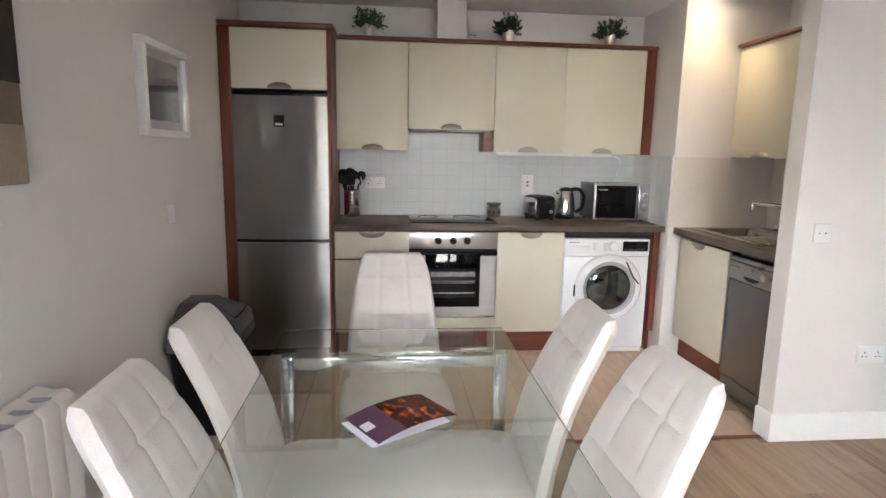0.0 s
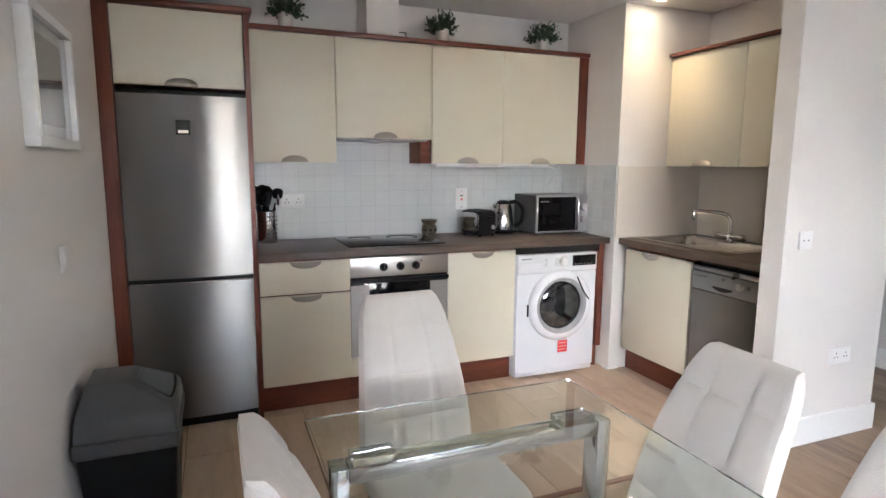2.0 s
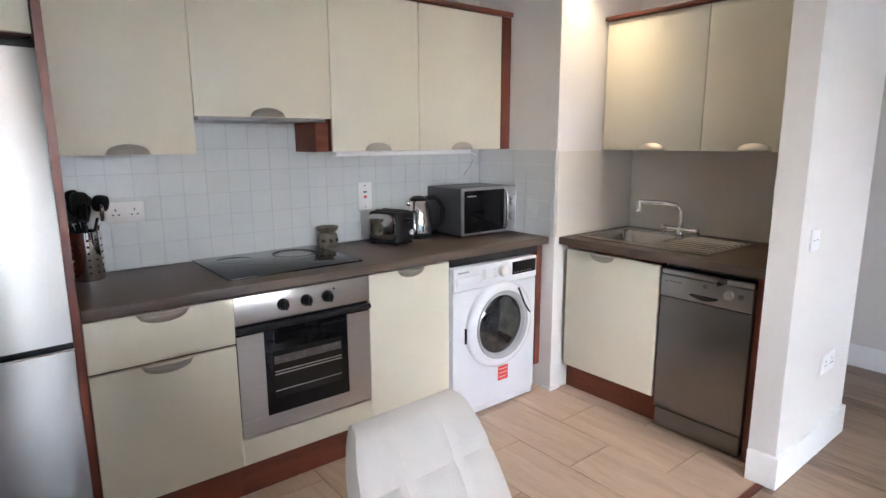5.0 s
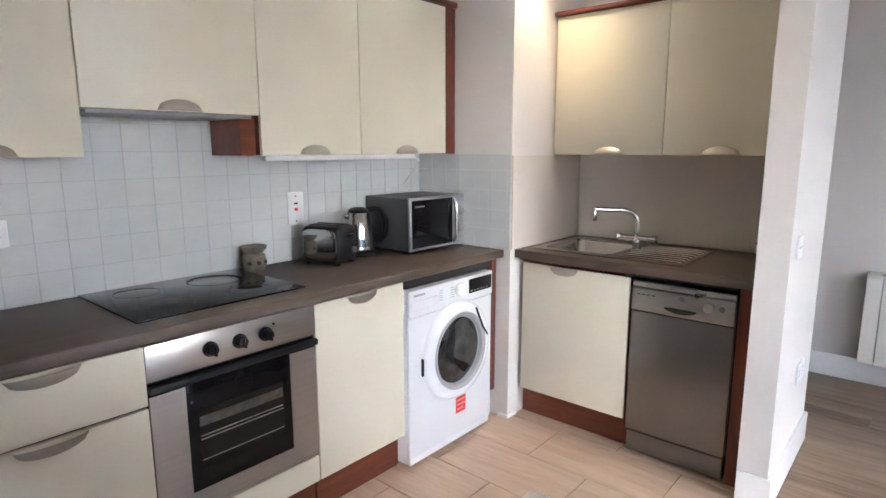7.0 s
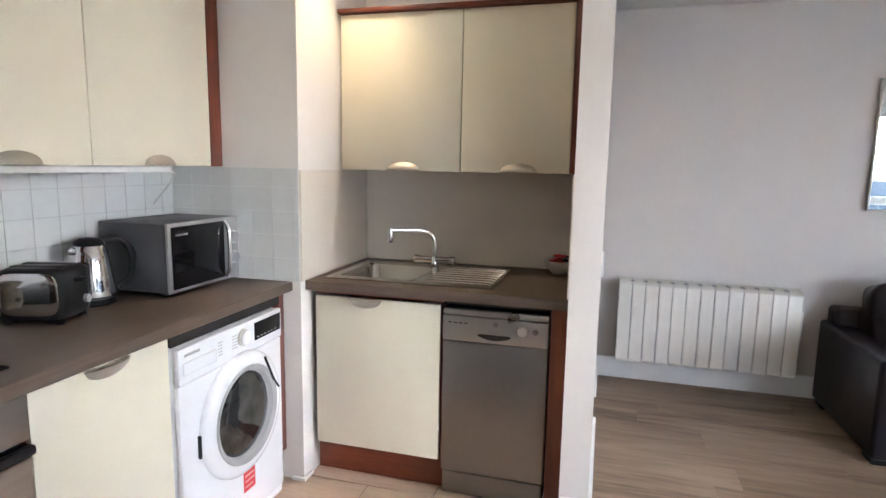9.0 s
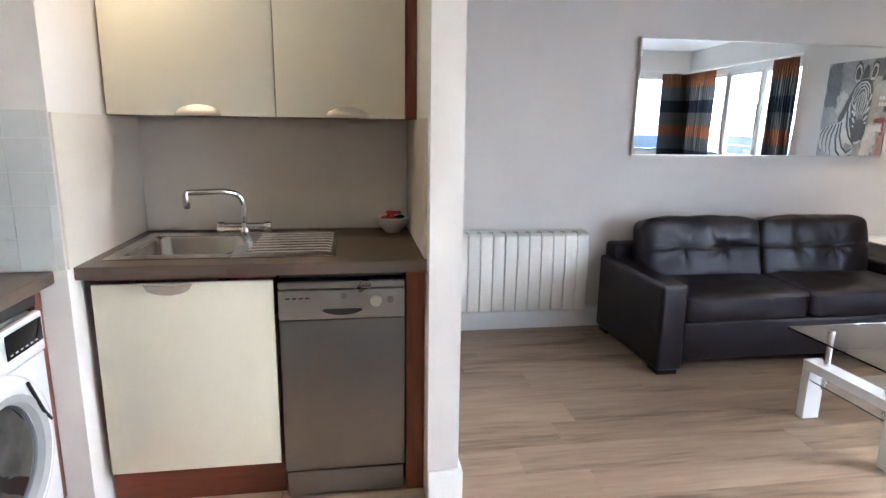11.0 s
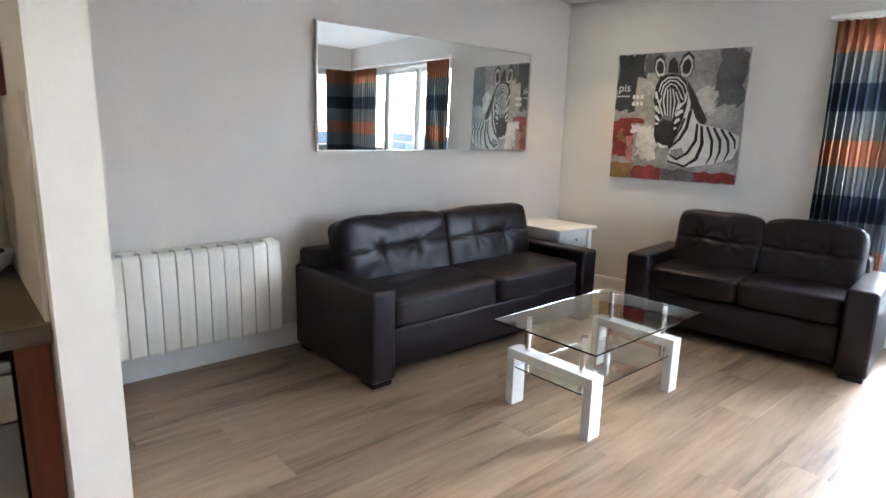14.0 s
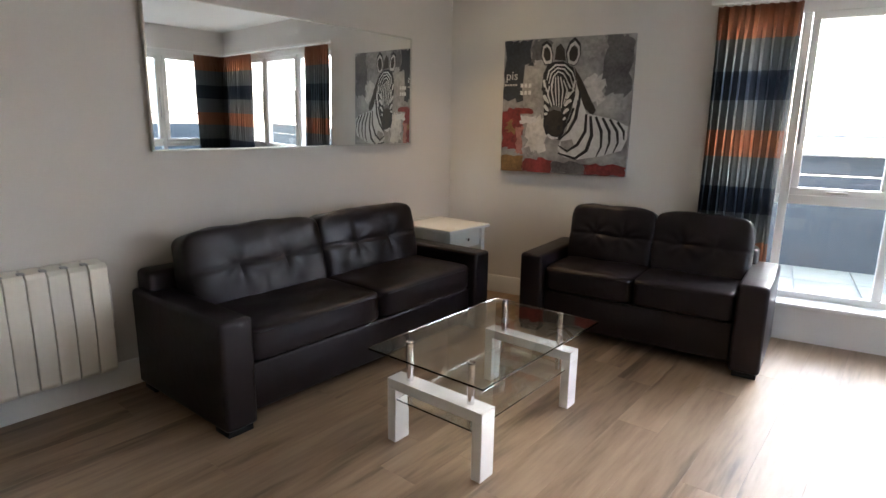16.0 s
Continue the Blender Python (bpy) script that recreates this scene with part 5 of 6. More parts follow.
part("backing", box(-W2 + 0.006, W2 - 0.006, -0.016, -0.004, 0.006, HT - 0.006), GREY_PLASTIC, mr)
for a in ((-W2, W2, 0, 0.011), (-W2, W2, HT - 0.011, HT), (-W2, -W2 + 0.011, 0.0112, HT - 0.0112), (W2 - 0.011, W2, 0.0112, HT - 0.0112)):
    part("frame_bar", box(a[0], a[1], -0.028, -0.003, a[2], a[3], 0.002), SATIN, mr, "slim silver frame bar")

# ---- painting ----
PAINT = WALL @ Matrix.Translation((0.944, -0.002, 1.463)) @ Matrix.Diagonal((1.042, 1, 1.036, 1))
pt = thing("painting", (0, 0, 0), "square canvas of black and white stripes over grey and red", "painting")
pt.matrix_world = PAINT
GROUND = shade("smeared_grey_paint", (0.46, 0.445, 0.435), 0.6, vary=0.3, scale=5, fine=26, bump=0.05, second=(0.14, 0.135, 0.14))
part("canvas", box(-0.455, 0.455, -0.036, -0.0005, -0.46, 0.46, 0.003), GROUND, pt)
pcol = {"black": shade("black_paint", (0.016, 0.016, 0.02), 0.5, vary=0.5, scale=9, fine=60, bump=0.04), "white": shade("white_paint", (0.60, 0.60, 0.60), 0.55, vary=0.2, scale=8, fine=60, bump=0.05),
        "red": shade("red_paint", (0.20, 0.03, 0.028), 0.5, vary=0.6, scale=9, fine=50, bump=0.05), "ochre": shade("ochre_paint", (0.22, 0.13, 0.045), 0.55, vary=0.5, scale=10, fine=50, bump=0.05),
        "navy": shade("slate_paint", (0.03, 0.033, 0.042), 0.5, vary=0.6, scale=7, fine=50, bump=0.04), "grey": shade("grey_paint", (0.13, 0.125, 0.13), 0.55, vary=0.5, scale=6, fine=50, bump=0.05),
        "pale": shade("pale_paint", (0.56, 0.54, 0.52), 0.6, vary=0.3, scale=5, fine=40, bump=0.05), "brown": shade("brown_paint", (0.035, 0.027, 0.023), 0.5, vary=0.5, scale=12, fine=60, bump=0.04),
        "mid": shade("smoky_paint", (0.32, 0.31, 0.305), 0.6, vary=0.45, scale=5, fine=40, bump=0.05),
        "rose": shade("rose_paint", (0.38, 0.17, 0.14), 0.55, vary=0.4, scale=9, fine=50, bump=0.05)}


def stroke(name, outline, colour, level):
    """A raised patch of paint on the canvas from an outline in x (along the canvas) and z."""
    y1 = -0.0362 - 0.0006 * level
    bm = bmesh.new()
    lo = [bm.verts.new((x, y1, z)) for x, z in outline]
    hi = [bm.verts.new((x, y1 - 0.0005, z)) for x, z in outline]
    k = len(lo)
    bm.faces.new(hi)
    for i in range(k):
        bm.faces.new((lo[i], lo[(i + 1) % k], hi[(i + 1) % k], hi[i]))
    bm.normal_update()
    bmesh.ops.triangulate(bm, faces=[f for f in bm.faces if len(f.verts) > 4])
    return part(name, bm, pcol[colour], pt, smooth=False)


def rough_rect(x0, x1, z0, z1, colour, level, seed=0, jag=0.012, n=7):
    r = random.Random(seed)
    out = []
    for (ax, az), (bx, bz) in zip(((x0, z0), (x1, z0), (x1, z1), (x0, z1)), ((x1, z0), (x1, z1), (x0, z1), (x0, z0))):
        for i in range(n):
            s = i / n
            out.append((min(0.454, max(-0.454, ax + (bx - ax) * s + r.uniform(-jag, jag))), min(0.459, max(-0.459, az + (bz - az) * s + r.uniform(-jag, jag)))))
    stroke("paint_block", out, colour, level)


def oval(cx, cz, rx, rz, colour, level, tilt=0.0, n=24, taper=0.0):
    a = radians(tilt)
    out = []
    for i in range(n):
        q = 2 * math.pi * i / n
        x, z = rx * math.cos(q) * (1 + taper * math.sin(q)), rz * math.sin(q)
        out.append((cx + x * math.cos(a) - z * math.sin(a), cz + x * math.sin(a) + z * math.cos(a)))
    stroke("paint_oval", out, colour, level)


def band(pts, w0, w1, colour, level):
    """A brush stroke along points that tapers from w0 to w1."""
    left, right = [], []
    k = len(pts)
    for i, (x, z) in enumerate(pts):
        ax, az = pts[max(0, i - 1)]
        bx, bz = pts[min(k - 1, i + 1)]
        d = math.hypot(bx - ax, bz - az) or 1
        w = (w0 + (w1 - w0) * i / (k - 1)) * (0.35 + 0.65 * math.sin(math.pi * (i + 0.6) / k)) / 2
        left.append((x - (bz - az) / d * w, z + (bx - ax) / d * w))
        right.append((x + (bz - az) / d * w, z - (bx - ax) / d * w))
    stroke("brush_stroke", left + right[::-1], colour, level)


rough_rect(-0.454, -0.24, 0.05, 0.459, "navy", 1, 1, 0.02)
rough_rect(-0.24, -0.12, 0.30, 0.459, "grey", 1, 21, 0.03)
rough_rect(0.26, 0.454, 0.08, 0.459, "grey", 1, 2, 0.03)
rough_rect(0.12, 0.25, 0.33, 0.459, "mid", 1, 22, 0.03)
rough_rect(-0.30, -0.16, -0.33, 0.30, "mid", 2, 3, 0.025)
rough_rect(-0.26, -0.12, -0.30, -0.06, "pale", 3, 23, 0.03)
rough_rect(0.15, 0.27, 0.02, 0.20, "pale", 2, 4, 0.03)
rough_rect(0.26, 0.40, -0.04, 0.06, "mid", 2, 24, 0.03)
rough_rect(-0.454, -0.30, -0.30, -0.02, "red", 3, 5, 0.018)
rough_rect(-0.34, -0.22, -0.05, -0.01, "red", 4, 6, 0.008)
rough_rect(-0.31, -0.19, -0.11, -0.06, "white", 4, 7, 0.01)
rough_rect(-0.34, -0.29, -0.33, -0.14, "rose", 4, 14, 0.012)
rough_rect(-0.454, -0.28, -0.459, -0.345, "ochre", 3, 8, 0.006)
rough_rect(-0.28, -0.06, -0.459, -0.36, "red", 3, 9, 0.014)
rough_rect(-0.06, 0.18, -0.459, -0.375, "grey", 3, 25, 0.014)
rough_rect(0.17, 0.454, -0.459, -0.385, "red", 3, 10, 0.012)
rough_rect(-0.42, -0.36, -0.18, -0.10, "ochre", 4, 11, 0.02)
# striped neck and shoulder, mane, ears and head, plain painted forms
stroke("paint_shape", [(0.063, 0.264), (0.113, 0.19), (0.171, 0.084), (0.229, -0.02), (0.207, -0.059), (0.148, -0.007), (0.092, 0.138)], "brown", 3)
stroke("paint_shape", [(0.075, 0.177), (0.121, 0.058), (0.165, -0.04), (0.247, -0.059), (0.357, -0.083), (0.446, -0.126), (0.448, -0.207), (0.417, -0.284), (0.28, -0.328), (0.12, -0.356), (0.023, -0.342), (-0.024, -0.288), (-0.009, -0.234), (0.031, -0.167), (0.068, -0.007)], "white", 4)
stroke("paint_shape", [(-0.002, -0.234), (0.077, -0.218), (0.097, -0.27), (0.047, -0.315), (-0.003, -0.287)], "mid", 5)
band([(0.109, 0.045), (0.095, -0.073), (0.051, -0.16), (-0.014, -0.224)], 0.03, 0.016, "black", 6)
band([(0.166, -0.046), (0.166, -0.163), (0.115, -0.256), (0.046, -0.301), (-0.019, -0.264)], 0.028, 0.014, "black", 6)
band([(0.196, -0.059), (0.212, -0.188), (0.181, -0.293), (0.105, -0.349), (-0.018, -0.317)], 0.03, 0.02, "black", 6)
band([(0.232, -0.064), (0.276, -0.161), (0.28, -0.263), (0.251, -0.331)], 0.026, 0.012, "black", 6)
band([(0.278, -0.071), (0.329, -0.16), (0.334, -0.236), (0.309, -0.316)], 0.026, 0.012, "black", 6)
band([(0.327, -0.081), (0.38, -0.159), (0.39, -0.234), (0.364, -0.301)], 0.024, 0.012, "black", 6)
band([(0.378, -0.098), (0.423, -0.158), (0.428, -0.214)], 0.022, 0.012, "black", 6)
band([(0.075, -0.007), (0.05, -0.087), (0.016, -0.147)], 0.022, 0.01, "black", 6)
band([(0.112, 0.098), (0.113, 0.019), (0.099, -0.047)], 0.02, 0.012, "black", 6)
stroke("paint_shape", [(-0.148, 0.284), (-0.18, 0.348), (-0.174, 0.423), (-0.14, 0.444), (-0.105, 0.412), (-0.089, 0.35), (-0.094, 0.29)], "black", 5)
stroke("paint_shape", [(-0.145, 0.289), (-0.172, 0.343), (-0.166, 0.406), (-0.139, 0.423), (-0.109, 0.396), (-0.095, 0.345), (-0.099, 0.294)], "pale", 6)
stroke("paint_shape", [(-0.141, 0.31), (-0.159, 0.347), (-0.156, 0.39), (-0.137, 0.403), (-0.116, 0.384), (-0.107, 0.348), (-0.109, 0.313)], "brown", 7)
stroke("paint_shape", [(0.011, 0.288), (-0.002, 0.366), (0.022, 0.431), (0.059, 0.456), (0.097, 0.414), (0.104, 0.348), (0.085, 0.289), (0.059, 0.268)], "black", 5)
stroke("paint_shape", [(0.019, 0.291), (0.008, 0.357), (0.028, 0.411), (0.059, 0.432), (0.091, 0.397), (0.097, 0.341), (0.081, 0.292), (0.059, 0.274)], "pale", 6)
stroke("paint_shape", [(0.03, 0.309), (0.022, 0.354), (0.036, 0.392), (0.058, 0.406), (0.08, 0.382), (0.084, 0.344), (0.073, 0.31), (0.058, 0.297)], "brown", 7)
stroke("paint_shape", [(-0.077, 0.316), (-0.071, 0.397), (-0.041, 0.422), (-0.011, 0.38), (0.002, 0.306)], "brown", 5)
stroke("paint_shape", [(-0.126, 0.284), (-0.153, 0.224), (-0.158, 0.129), (-0.14, 0.047), (-0.136, -0.048), (-0.136, -0.13), (-0.115, -0.186), (-0.071, -0.22), (-0.017, -0.224), (0.013, -0.183), (0.028, -0.114), (0.059, -0.02), (0.081, 0.072), (0.083, 0.177), (0.059, 0.26), (-0.014, 0.303), (-0.082, 0.303)], "black", 8)
band([(-0.126, 0.183), (-0.113, 0.243), (-0.067, 0.281), (-0.001, 0.278), (0.054, 0.228), (0.079, 0.164)], 0.0135, 0.0108, "white", 9)
band([(-0.11, 0.158), (-0.096, 0.225), (-0.054, 0.261), (-0.004, 0.251), (0.038, 0.205), (0.063, 0.138)], 0.012, 0.0096, "white", 9)
band([(-0.093, 0.141), (-0.078, 0.206), (-0.047, 0.237), (-0.009, 0.222), (0.019, 0.179)], 0.012, 0.0096, "white", 9)
band([(-0.081, 0.181), (-0.088, 0.114), (-0.065, 0.02), (-0.054, -0.014)], 0.012, 0.0096, "white", 9)
band([(-0.064, 0.201), (-0.059, 0.114), (-0.044, -0.007)], 0.0105, 0.0084, "white", 9)
band([(-0.047, 0.207), (-0.035, 0.113), (-0.028, -0.007)], 0.0105, 0.0084, "white", 9)
band([(-0.028, 0.2), (-0.006, 0.113), (-0.012, -0.007)], 0.012, 0.0096, "white", 9)
band([(-0.007, 0.18), (0.024, 0.112), (0.004, 0.019)], 0.012, 0.0096, "white", 9)
band([(0.017, 0.179), (0.046, 0.125), (0.032, 0.059)], 0.012, 0.0096, "white", 9)
band([(-0.103, 0.141), (-0.114, 0.087), (-0.086, 0.02), (-0.075, -0.021)], 0.0135, 0.0108, "white", 9)
band([(-0.147, 0.183), (-0.137, 0.135), (-0.115, 0.101)], 0.021, 0.0168, "white", 9)
band([(-0.143, 0.081), (-0.127, 0.054), (-0.103, 0.026)], 0.027, 0.0216, "white", 9)
band([(-0.136, 0.013), (-0.121, -0.007), (-0.103, -0.028)], 0.024, 0.0192, "white", 9)
band([(-0.133, -0.048), (-0.12, -0.048), (-0.11, -0.043)], 0.021, 0.0168, "white", 9)
band([(0.068, 0.118), (0.041, 0.092), (0.022, 0.053)], 0.03, 0.024, "white", 9)
band([(0.057, 0.046), (0.03, 0.033), (0.011, 0.006)], 0.03, 0.024, "white", 9)
band([(0.042, -0.014), (0.024, -0.023), (0.005, -0.047)], 0.027, 0.0216, "white", 9)
band([(0.024, -0.074), (0.015, -0.077), (0.004, -0.087)], 0.021, 0.0168, "white", 9)
band([(0.077, 0.177), (0.068, 0.138), (0.066, 0.112)], 0.018, 0.0144, "white", 9)
band([(-0.101, -0.189), (-0.069, -0.212), (-0.023, -0.213)], 0.024, 0.0192, "white", 9)
stroke("paint_shape", [(-0.099, -0.007), (-0.065, 0.013), (-0.015, -0.002), (-0.008, -0.047), (-0.048, -0.048), (-0.095, -0.048)], "grey", 10)
stroke("paint_shape", [(-0.121, -0.089), (-0.103, -0.032), (-0.062, -0.018), (-0.012, -0.031), (0.008, -0.101), (0.004, -0.167), (-0.036, -0.198), (-0.088, -0.188), (-0.126, -0.15)], "brown", 11)
oval(-0.146, 0.122, 0.016, 0.012, "black", 12)
oval(0.045, 0.112, 0.016, 0.012, "black", 12)
oval(-0.109, -0.136, 0.012, 0.016, "black", 12)
oval(-0.022, -0.141, 0.012, 0.016, "black", 12)


def lettering(text, size, m, material, parent):
    cu = bpy.data.curves.new("lettering", 'FONT')
    cu.body, cu.size, cu.extrude = text, size, 0.0003
    cu.materials.append(material)
    ob = new("lettering", cu)
    ob.parent = parent
    ob.matrix_basis = m
    return ob


lettering("pis", 0.085, Matrix.Translation((-0.435, -0.0385, 0.19)) @ pose(0, 0, 0, 90, 0, 0), pcol["white"], pt)
for i in range(5):
    part("letter_bar", box(-0.44 + 0.02 * i, -0.427 + 0.02 * i, -0.0388, -0.0375, 0.148, 0.16), pcol["pale"], pt)
for j in range(2):
    for i in range(3):
        part("letter_bar", box(-0.32 + 0.03 * i, -0.30 + 0.03 * i, -0.0388, -0.0375, 0.135 - 0.05 * j, 0.162 - 0.05 * j), pcol["white"], pt)

# ---- curtains ----
CURT = bpy.data.materials.new("banded_curtain_cloth")
CURT.use_nodes = True
nt = CURT.node_tree
N, L = nt.nodes.new, nt.links.new
tc, sep = N("ShaderNodeTexCoord"), N("ShaderNodeSeparateXYZ")
L(tc.outputs["Object"], sep.inputs[0])
dv = N("ShaderNodeMath")
dv.operation = 'DIVIDE'
dv.inputs[1].default_value = 2.1
L(sep.outputs[2], dv.inputs[0])
ORANGE, SLATE, NAVY = (0.24, 0.095, 0.048), (0.10, 0.107, 0.11), (0.013, 0.018, 0.03)
rp = ramp_of(nt, [(0.0, NAVY), (0.135, SLATE), (0.207, ORANGE), (0.293, SLATE), (0.381, NAVY), (0.459, SLATE), (0.548, ORANGE), (0.627, SLATE), (0.712, NAVY), (0.795, SLATE), (0.883, ORANGE)], 'CONSTANT')
L(dv.outputs[0], rp.inputs[0])
wv = N("ShaderNodeTexNoise")
wv.inputs["Scale"].default_value, wv.inputs["Detail"].default_value = 350, 3
L(tc.outputs["Object"], wv.inputs["Vector"])
hv, mr2 = N("ShaderNodeHueSaturation"), N("ShaderNodeMapRange")
mr2.inputs[3].default_value, mr2.inputs[4].default_value = 0.75, 1.25
L(wv.outputs[0], mr2.inputs[0])
L(mr2.outputs[0], hv.inputs["Value"])
L(rp.outputs[0], hv.inputs["Color"])
cb = nt.nodes["Principled BSDF"]
L(hv.outputs[0], cb.inputs["Base Color"])
cb.inputs["Roughness"].default_value = 0.55
cb.inputs["Sheen Weight"].default_value = 0.2
bp = N("ShaderNodeBump")
bp.inputs["Strength"].default_value, bp.inputs["Distance"].default_value = 0.2, 0.001
L(wv.outputs[0], bp.inputs["Height"])
L(bp.outputs[0], cb.inputs["Normal"])
thin = N("ShaderNodeBsdfTranslucent")
L(hv.outputs[0], thin.inputs["Color"])
mx = N("ShaderNodeMixShader")
mx.inputs[0].default_value = 0.34
L(cb.outputs[0], mx.inputs[1])
L(thin.outputs[0], mx.inputs[2])
L(mx.outputs[0], nt.nodes["Material Output"].inputs[0])


def curtain(place, w_top, w_low, pleats, seed, label, z0=0.03, z1=2.055):
    """A gathered curtain in its own frame: along x from 0, hanging at y = 0."""
    r = random.Random(seed)
    top = thing("curtain", (0, 0, 0), label, "curtain", "banded curtains")
    top.matrix_world = place
    nx, nz = pleats * 10, 44
    ph = [r.uniform(-0.5, 0.5) for _ in range(pleats + 1)]
    am = [r.uniform(0.7, 1.25) for _ in range(pleats + 1)]
    bm = bmesh.new()
    rows = []
    for j in range(nz + 1):
        v = j / nz
        z = z1 - (z1 - z0) * v
        w = w_top + (w_low - w_top) * min(1, v * 1.6)
        gather = 0.45 + 0.55 * min(1.0, v / 0.12)
        row = []
        for i in range(nx + 1):
            s = i / nx * pleats
            k = min(pleats - 1, int(s))
            f = s - k
            p = ph[k] * (1 - f) + ph[k + 1] * f
            a = am[k] * (1 - f) + am[k + 1] * f
            q = 2 * math.pi * s + p
            y = 0.026 * a * gather * math.sin(q) + 0.008 * math.sin(2 * q + 3 * v) * gather
            if v < 0.085:
                y += 0.006 * math.sin(3 * q + 1)
            x = i / nx * w + 0.012 * a * gather * math.sin(2 * q + 0.8) + 0.006 * math.sin(5 * v + k)
            row.append(bm.verts.new((x, y, z)))
        rows.append(row)
    for a, b in zip(rows, rows[1:]):
        for i in range(nx):
            bm.faces.new((a[i], a[i + 1], b[i + 1], b[i]))
    bmesh.ops.solidify(bm, geom=bm.faces, thickness=0.0015)
    part("cloth", bm, CURT, top)
    hooks = pleats
    for k in range(hooks):
        part("hook", box((k + 0.5) * w_top / hooks - 0.004, (k + 0.5) * w_top / hooks + 0.004, -0.004, 0.004, z1 - 0.004, z1 + 0.014), WHITE_PLASTIC, top)
    return top


curtain(WALL @ pose(1.90, -0.055, 0), 0.445, 0.435, 9, 3, "floor-length curtain banded orange, grey and navy beside the painting")
curtain(WALL @ pose(3.78, -0.055, 0), 0.93, 0.92, 14, 5, "banded curtain drawn into the window corner")
curtain(Matrix.Translation((-0.805, -1.62, 0)) @ pose(0, 0, 0, 0, 0, 90), 0.42, 0.40, 8, 6, "banded curtain on the side window corner")
for nm, m, ln in (("curtain_track", WALL @ pose(1.86, -0.055, 2.082), 2.74), ("curtain_track", Matrix.Translation((-0.805, -1.60, 2.082)) @ pose(0, 0, 0, 0, 0, 90), 2.0)):
    tk = thing(nm, (0, 0, 0), "white curtain track above the windows", "curtain track")
    tk.matrix_world = m
    part("rail", box(0, ln, -0.012, 0.012, -0.012, 0.012, 0.002), TRIM_PAINT, tk)
    for q in (0.1, ln / 2, ln - 0.1):
        part("bracket", box(q - 0.012, q + 0.012, 0.0125, 0.052, -0.006, 0.008), TRIM_PAINT, tk)

# ---- downlights ----
WARM = glow("warm_lamp_glass", (1.0, 0.80, 0.52), 11.0)
for x, y, w in ((2.2, 4.06, ALCOVE_W), (3.18, -0.425, 3.0), (1.3, 3.4, LIVING_W), (0.9, 0.4, LIVING_W)):
    dl = thing("downlight", (x, y, H), "recessed ceiling downlight with a white ring, lit", "downlight", "ceiling downlights")
    ring = lathe([(0.045, -0.0005), (0.045, -0.004), (0.034, -0.007), (0.030, -0.0005)], 28)
    part("ring", ring, WHITE_PLASTIC, dl)
    part("lamp", cyl((0, 0, -0.006), 0.027, 0.004, "z", 20), WARM, dl, "glowing lamp face")
    lamp = new("downlight_beam", bpy.data.lights.new("downlight_beam", 'SPOT'))
    lamp.data.energy, lamp.data.color, lamp.data.spot_size, lamp.data.spot_blend, lamp.data.shadow_soft_size = w, (1.0, 0.68, 0.36), radians(100), 1.0, 0.04
    lamp.matrix_world = Matrix.Translation((x, y, H - 0.012))

# ---- balcony and distance ----
SLAB = shade("pale_green_grey_paving", (0.36, 0.37, 0.32), 0.7, vary=0.15, scale=5, fine=80, bump=0.04, per_object=0.05)
PARAPET = shade("slate_blue_panel", (0.055, 0.068, 0.085), 0.35, vary=0.15, scale=3, fine=40, bump=0.01)
structure("ground", box(-60, 60, -70, 60, -12.2, -12.0), shade("far_ground", (0.2, 0.2, 0.19), 0.9, vary=0.3, scale=0.2), "hazy ground far below the balcony", "ground")
bal = structure("balcony_floor", moved(box(-1.5, 7.5, 0.26, 2.6, -0.1, 0.083), WALL), GROUT, "balcony deck bed", "balcony")
for i in range(20):
    for j in range(4):
        part("paving_slab", moved(box(-1.4 + i * 0.44, -1.4 + i * 0.44 + 0.425, 0.27 + j * 0.57, 0.27 + j * 0.57 + 0.555, 0.084, 0.10, 0.003), WALL), SLAB, bal)
pr = thing("balcony_parapet", (0, 0, 0), "slate blue panelled balcony parapet with a metal rail", "parapet")
pr.matrix_world = WALL
for i in range(7):
    part("panel", box(-1.5 + i * 1.3, -1.5 + i * 1.3 + 1.29, 1.92, 1.97, 0.10, 0.93), PARAPET, pr, "slate blue panel")
    part("upper_panel", box(-1.5 + i * 1.3, -1.5 + i * 1.3 + 1.29, 1.95, 1.99, 0.935, 1.10), PARAPET, pr)
    part("post", cyl((-0.9 + i * 1.3, 1.98, 1.10), 0.02, 0.16, "z", 12), SATIN, pr, "steel rail post")
part("rail", tube([(-1.5, 1.98, 1.275), (7.6, 1.98, 1.275)], 0.022, 12), GREY_PLASTIC, pr, "grey metal handrail")
part("coping", box(-1.5, 7.6, 1.9, 2.02, 1.1005, 1.12, 0.003), SATIN, pr)
sp = thing("side_parapet", (-3.0, -0.5, 0), "slate blue side parapet of the balcony", "parapet")
part("panel", box(-0.03, 0.03, -2.5, 1.6, 0.1, 1.1), PARAPET, sp)
part("deck", box(0.0, 1.9, -1.2, 1.6, -0.1, 0.095), SLAB, sp)
part("rail", tube([(0, -2.5, 1.275), (0, 1.6, 1.275)], 0.022, 12), GREY_PLASTIC, sp)

# ---- tiles of the splashbacks ----
tile_meshes = {}


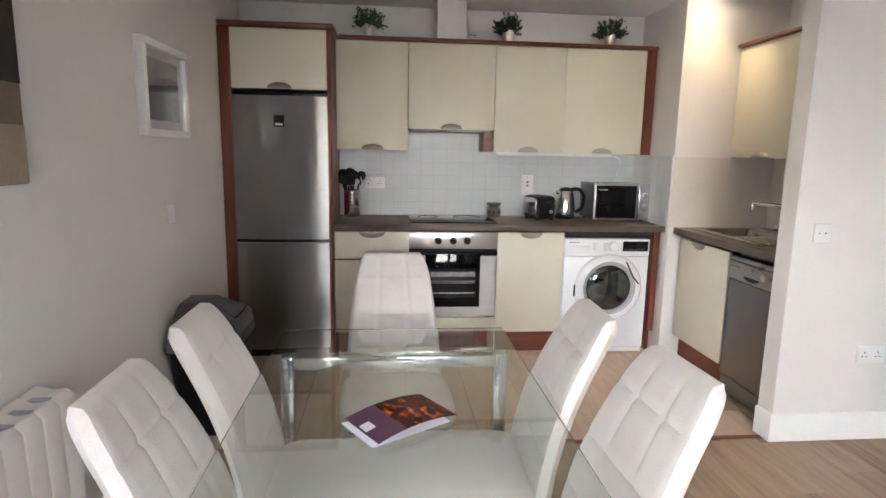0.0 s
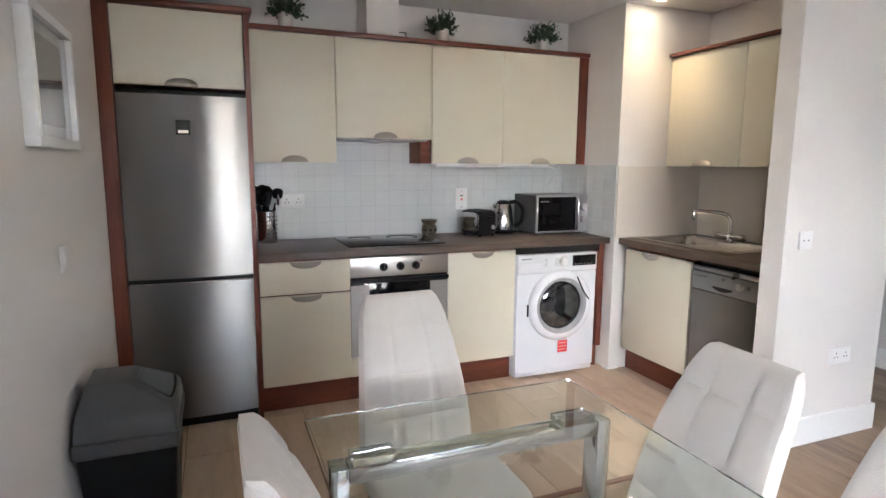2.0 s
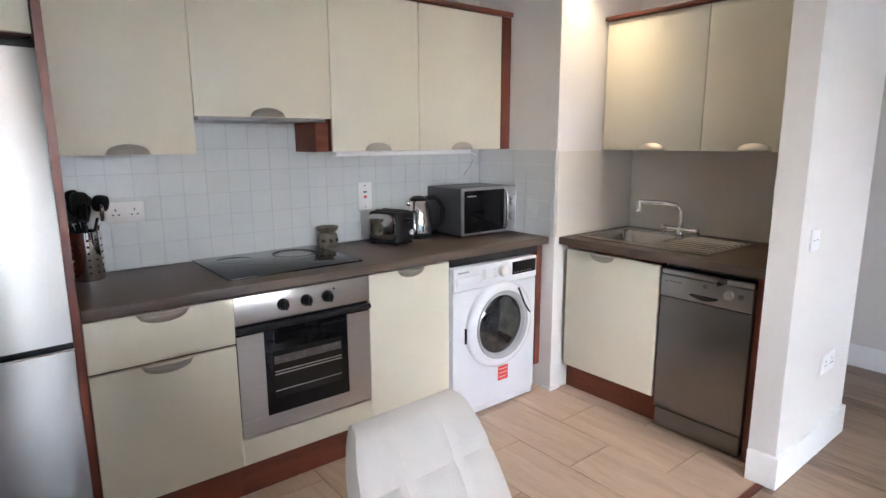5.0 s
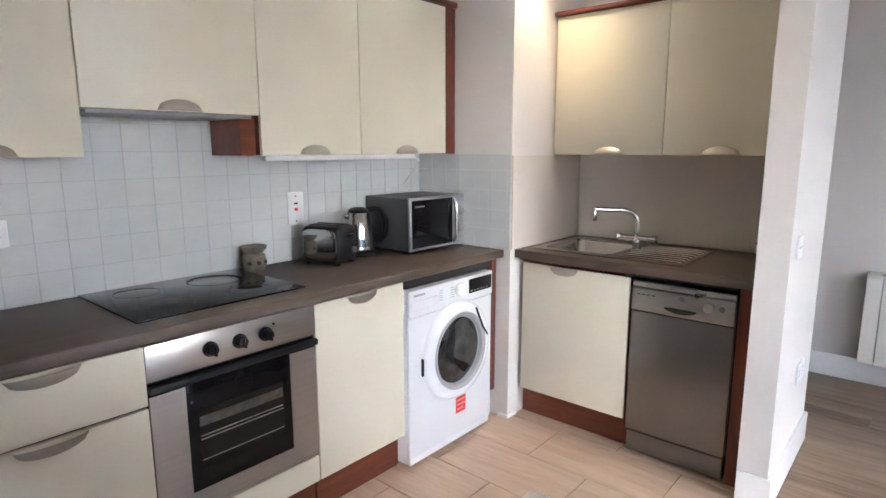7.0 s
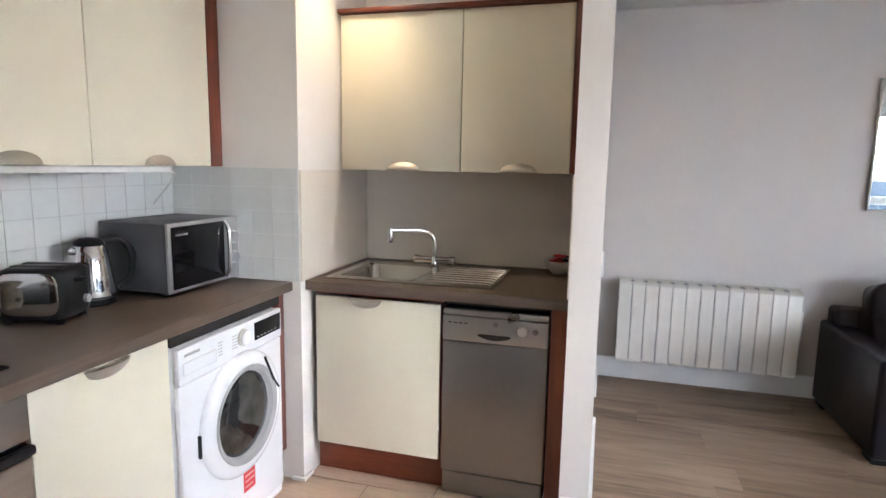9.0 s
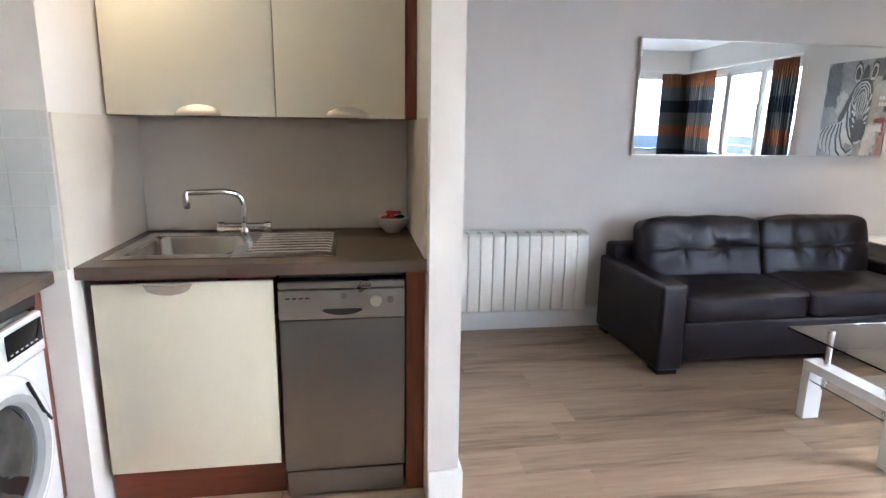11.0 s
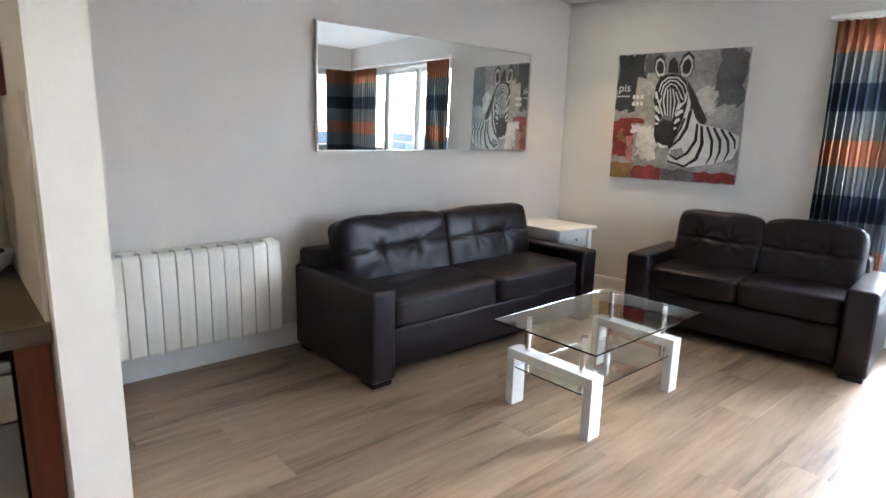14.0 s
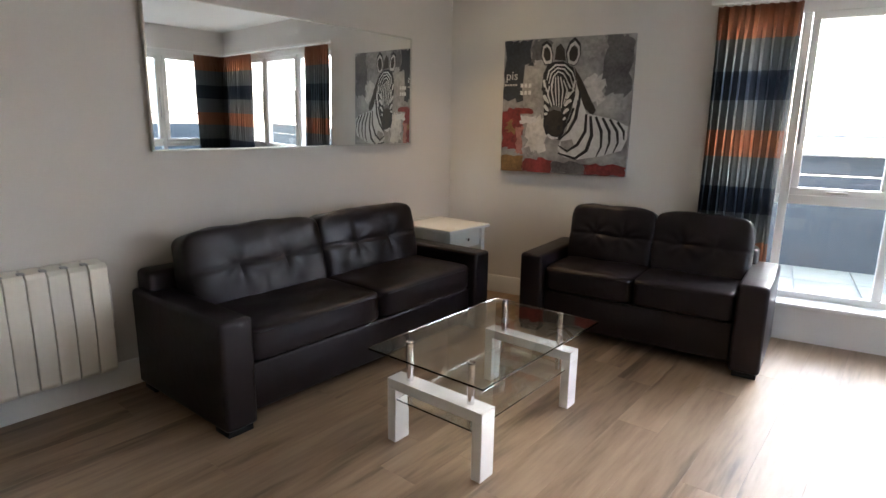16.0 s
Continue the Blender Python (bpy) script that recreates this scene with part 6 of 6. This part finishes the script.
def tile_wall(parent, origin, along, out, length, z0, z1, cut=None, size=0.0985):
    """Glazed tiles on a wall: origin at the foot, along the wall, out of it; each one an object."""
    bed = bmesh.new()
    nx, nz = int(math.ceil(length / size - 0.05)), int(math.ceil((z1 - z0) / size - 0.05))
    for i in range(nx):
        for j in range(nz):
            a0, a1 = i * size, min((i + 1) * size, length)
            b0, b1 = z0 + j * size, min(z0 + (j + 1) * size, z1)
            if cut and not cut((a0 + a1) / 2, (b0 + b1) / 2):
                continue
            w, h = round(a1 - a0, 4), round(b1 - b0, 4)
            if min(w, h) < 0.01:
                continue
            if (w, h) not in tile_meshes:
                tile_meshes[w, h] = finish(mesh_from(box(0.0012, w - 0.0012, 0, 0.0024, 0.0012, h - 0.0012, 0.0004, 1), "tile"), TILE_WHITE, False)
            ob = new("tile", tile_meshes[w, h])
            ob.parent = parent
            x, y = Vector((*along, 0)), Vector((*out, 0))
            m = Matrix((x, y, (0, 0, 1))).transposed().to_4x4()
            m.translation = Vector((*origin, 0)) + x * a0 + Vector((0, 0, b0)) + y * 0.002
            ob.matrix_basis = m


bed1 = structure("splashback_north", box(-0.18, 2.058, BACK + 0.0005, BACK + 0.0075, 0.9, 1.54), GROUT, "white tiled splashback behind the hob and worktop", "splashback")
tile_wall(bed1, (-0.18, BACK + 0.0005), (1, 0), (0, -1), 2.237, 0.902, 1.52, lambda a, b: b < 1.378 or 0.308 < a - 0.18 < 0.909)
bed2 = structure("splashback_column", box(2.0525, 2.0595, 4.222, BACK - 0.008, 0.9, 1.376), GROUT_PALE, "white tiled side of the column", "splashback")
tile_wall(bed2, (2.0525, BACK - 0.009), (0, -1), (-1, 0), BACK - 0.009 - 4.212, 0.902, 1.376)
structure("splashback_alcove_end", box(2.062, 2.751, 4.2065, 4.2145, 0.902, 1.37, 0.001), SPLASH_PANEL, "smooth cream splashback on the end wall of the sink alcove", "splashback")
structure("splashback_alcove", box(2.7525, 2.7645, 3.1155, 4.2055, 0.902, 1.37, 0.001), SPLASH_PANEL, "smooth cream splashback behind the sink", "splashback")
structure("splashback_partition", box(2.11, 2.7515, 3.1045, 3.114, 0.902, 1.37, 0.001), SPLASH_PANEL, "smooth cream splashback on the inner face of the partition", "splashback")

# ---- kitchen floor tiles ----
SPLIT = 3.04
ft = structure("floor_tiles", box(-0.858, 2.76, SPLIT, BACK, -0.0115, -0.004), FLOOR_GROUT, "beige stone-look kitchen floor tiles laid in a running bond", "floor")
fm = {}
TW, TL = 0.297, 0.60
for k in range(-9, 4):
    x0 = 1.81 + k * TW
    for q in range(-3, 4):
        y0 = 3.93 + q * TL + (TL / 2 if k % 2 else 0)
        a0, a1, b0, b1 = max(x0, -0.857), min(x0 + TW, 2.759), max(y0, SPLIT + 0.012), min(y0 + TL, BACK - 0.001)
        if a1 - a0 < 0.02 or b1 - b0 < 0.02:
            continue
        key = (round(a1 - a0, 3), round(b1 - b0, 3))
        if key not in fm:
            fm[key] = finish(mesh_from(box(0.002, key[0] - 0.002, 0.002, key[1] - 0.002, -0.0045, 0.0, 0.0012, 1), "floor_tile"), FLOOR_TILE, False)
        ob = new("floor_tile", fm[key])
        ob.parent = ft
        ob.location = (a0, b0, 0)
structure("trim_threshold", box(-0.857, 2.028, SPLIT - 0.018, SPLIT + 0.011, -0.004, 0.004, 0.002), MAHOGANY_X, "brown threshold strip between tiles and boards", "threshold")

# ---- laminate boards ----
bf = structure("floor_boards", plate([(-0.858, -1.66), (3.858, -0.874), (3.858, 4.928), (2.813, 4.928), (2.813, 2.992), (2.043, 2.992), (2.043, SPLIT - 0.019), (-0.858, SPLIT - 0.019)], -0.0115, -0.0045), FLOOR_GROUT, "greige oak laminate boards across the living area", "floor")
bmesh_cache = {}
BW, BL = 0.19, 1.29
rb = random.Random(8)
for k in range(25):
    x0 = -0.857 + k * BW
    x1 = min(x0 + BW, 3.857)
    if x1 - x0 < 0.02:
        continue
    lo_y = -0.875 + (x0 - 3.86) * 0.167 + 0.001
    hi_y = SPLIT - 0.02 if x1 < 2.03 else 2.976 if x1 < 2.83 else 4.926
    y = lo_y - rb.uniform(0.0, BL - 0.2)
    while y < hi_y:
        a, b = max(y, lo_y), min(y + BL, hi_y)
        if b - a > 0.03:
            key = (round(x1 - x0, 3), round(b - a, 3))
            if key not in bmesh_cache:
                bmesh_cache[key] = finish(mesh_from(box(0.0003, key[0] - 0.0003, 0.0003, key[1] - 0.0003, -0.0045, 0.0, 0.0003, 1), "board"), LAMINATE, False)
            ob = new("board", bmesh_cache[key])
            ob.parent = bf
            ob.location = (x0, a, 0)
        y += BL
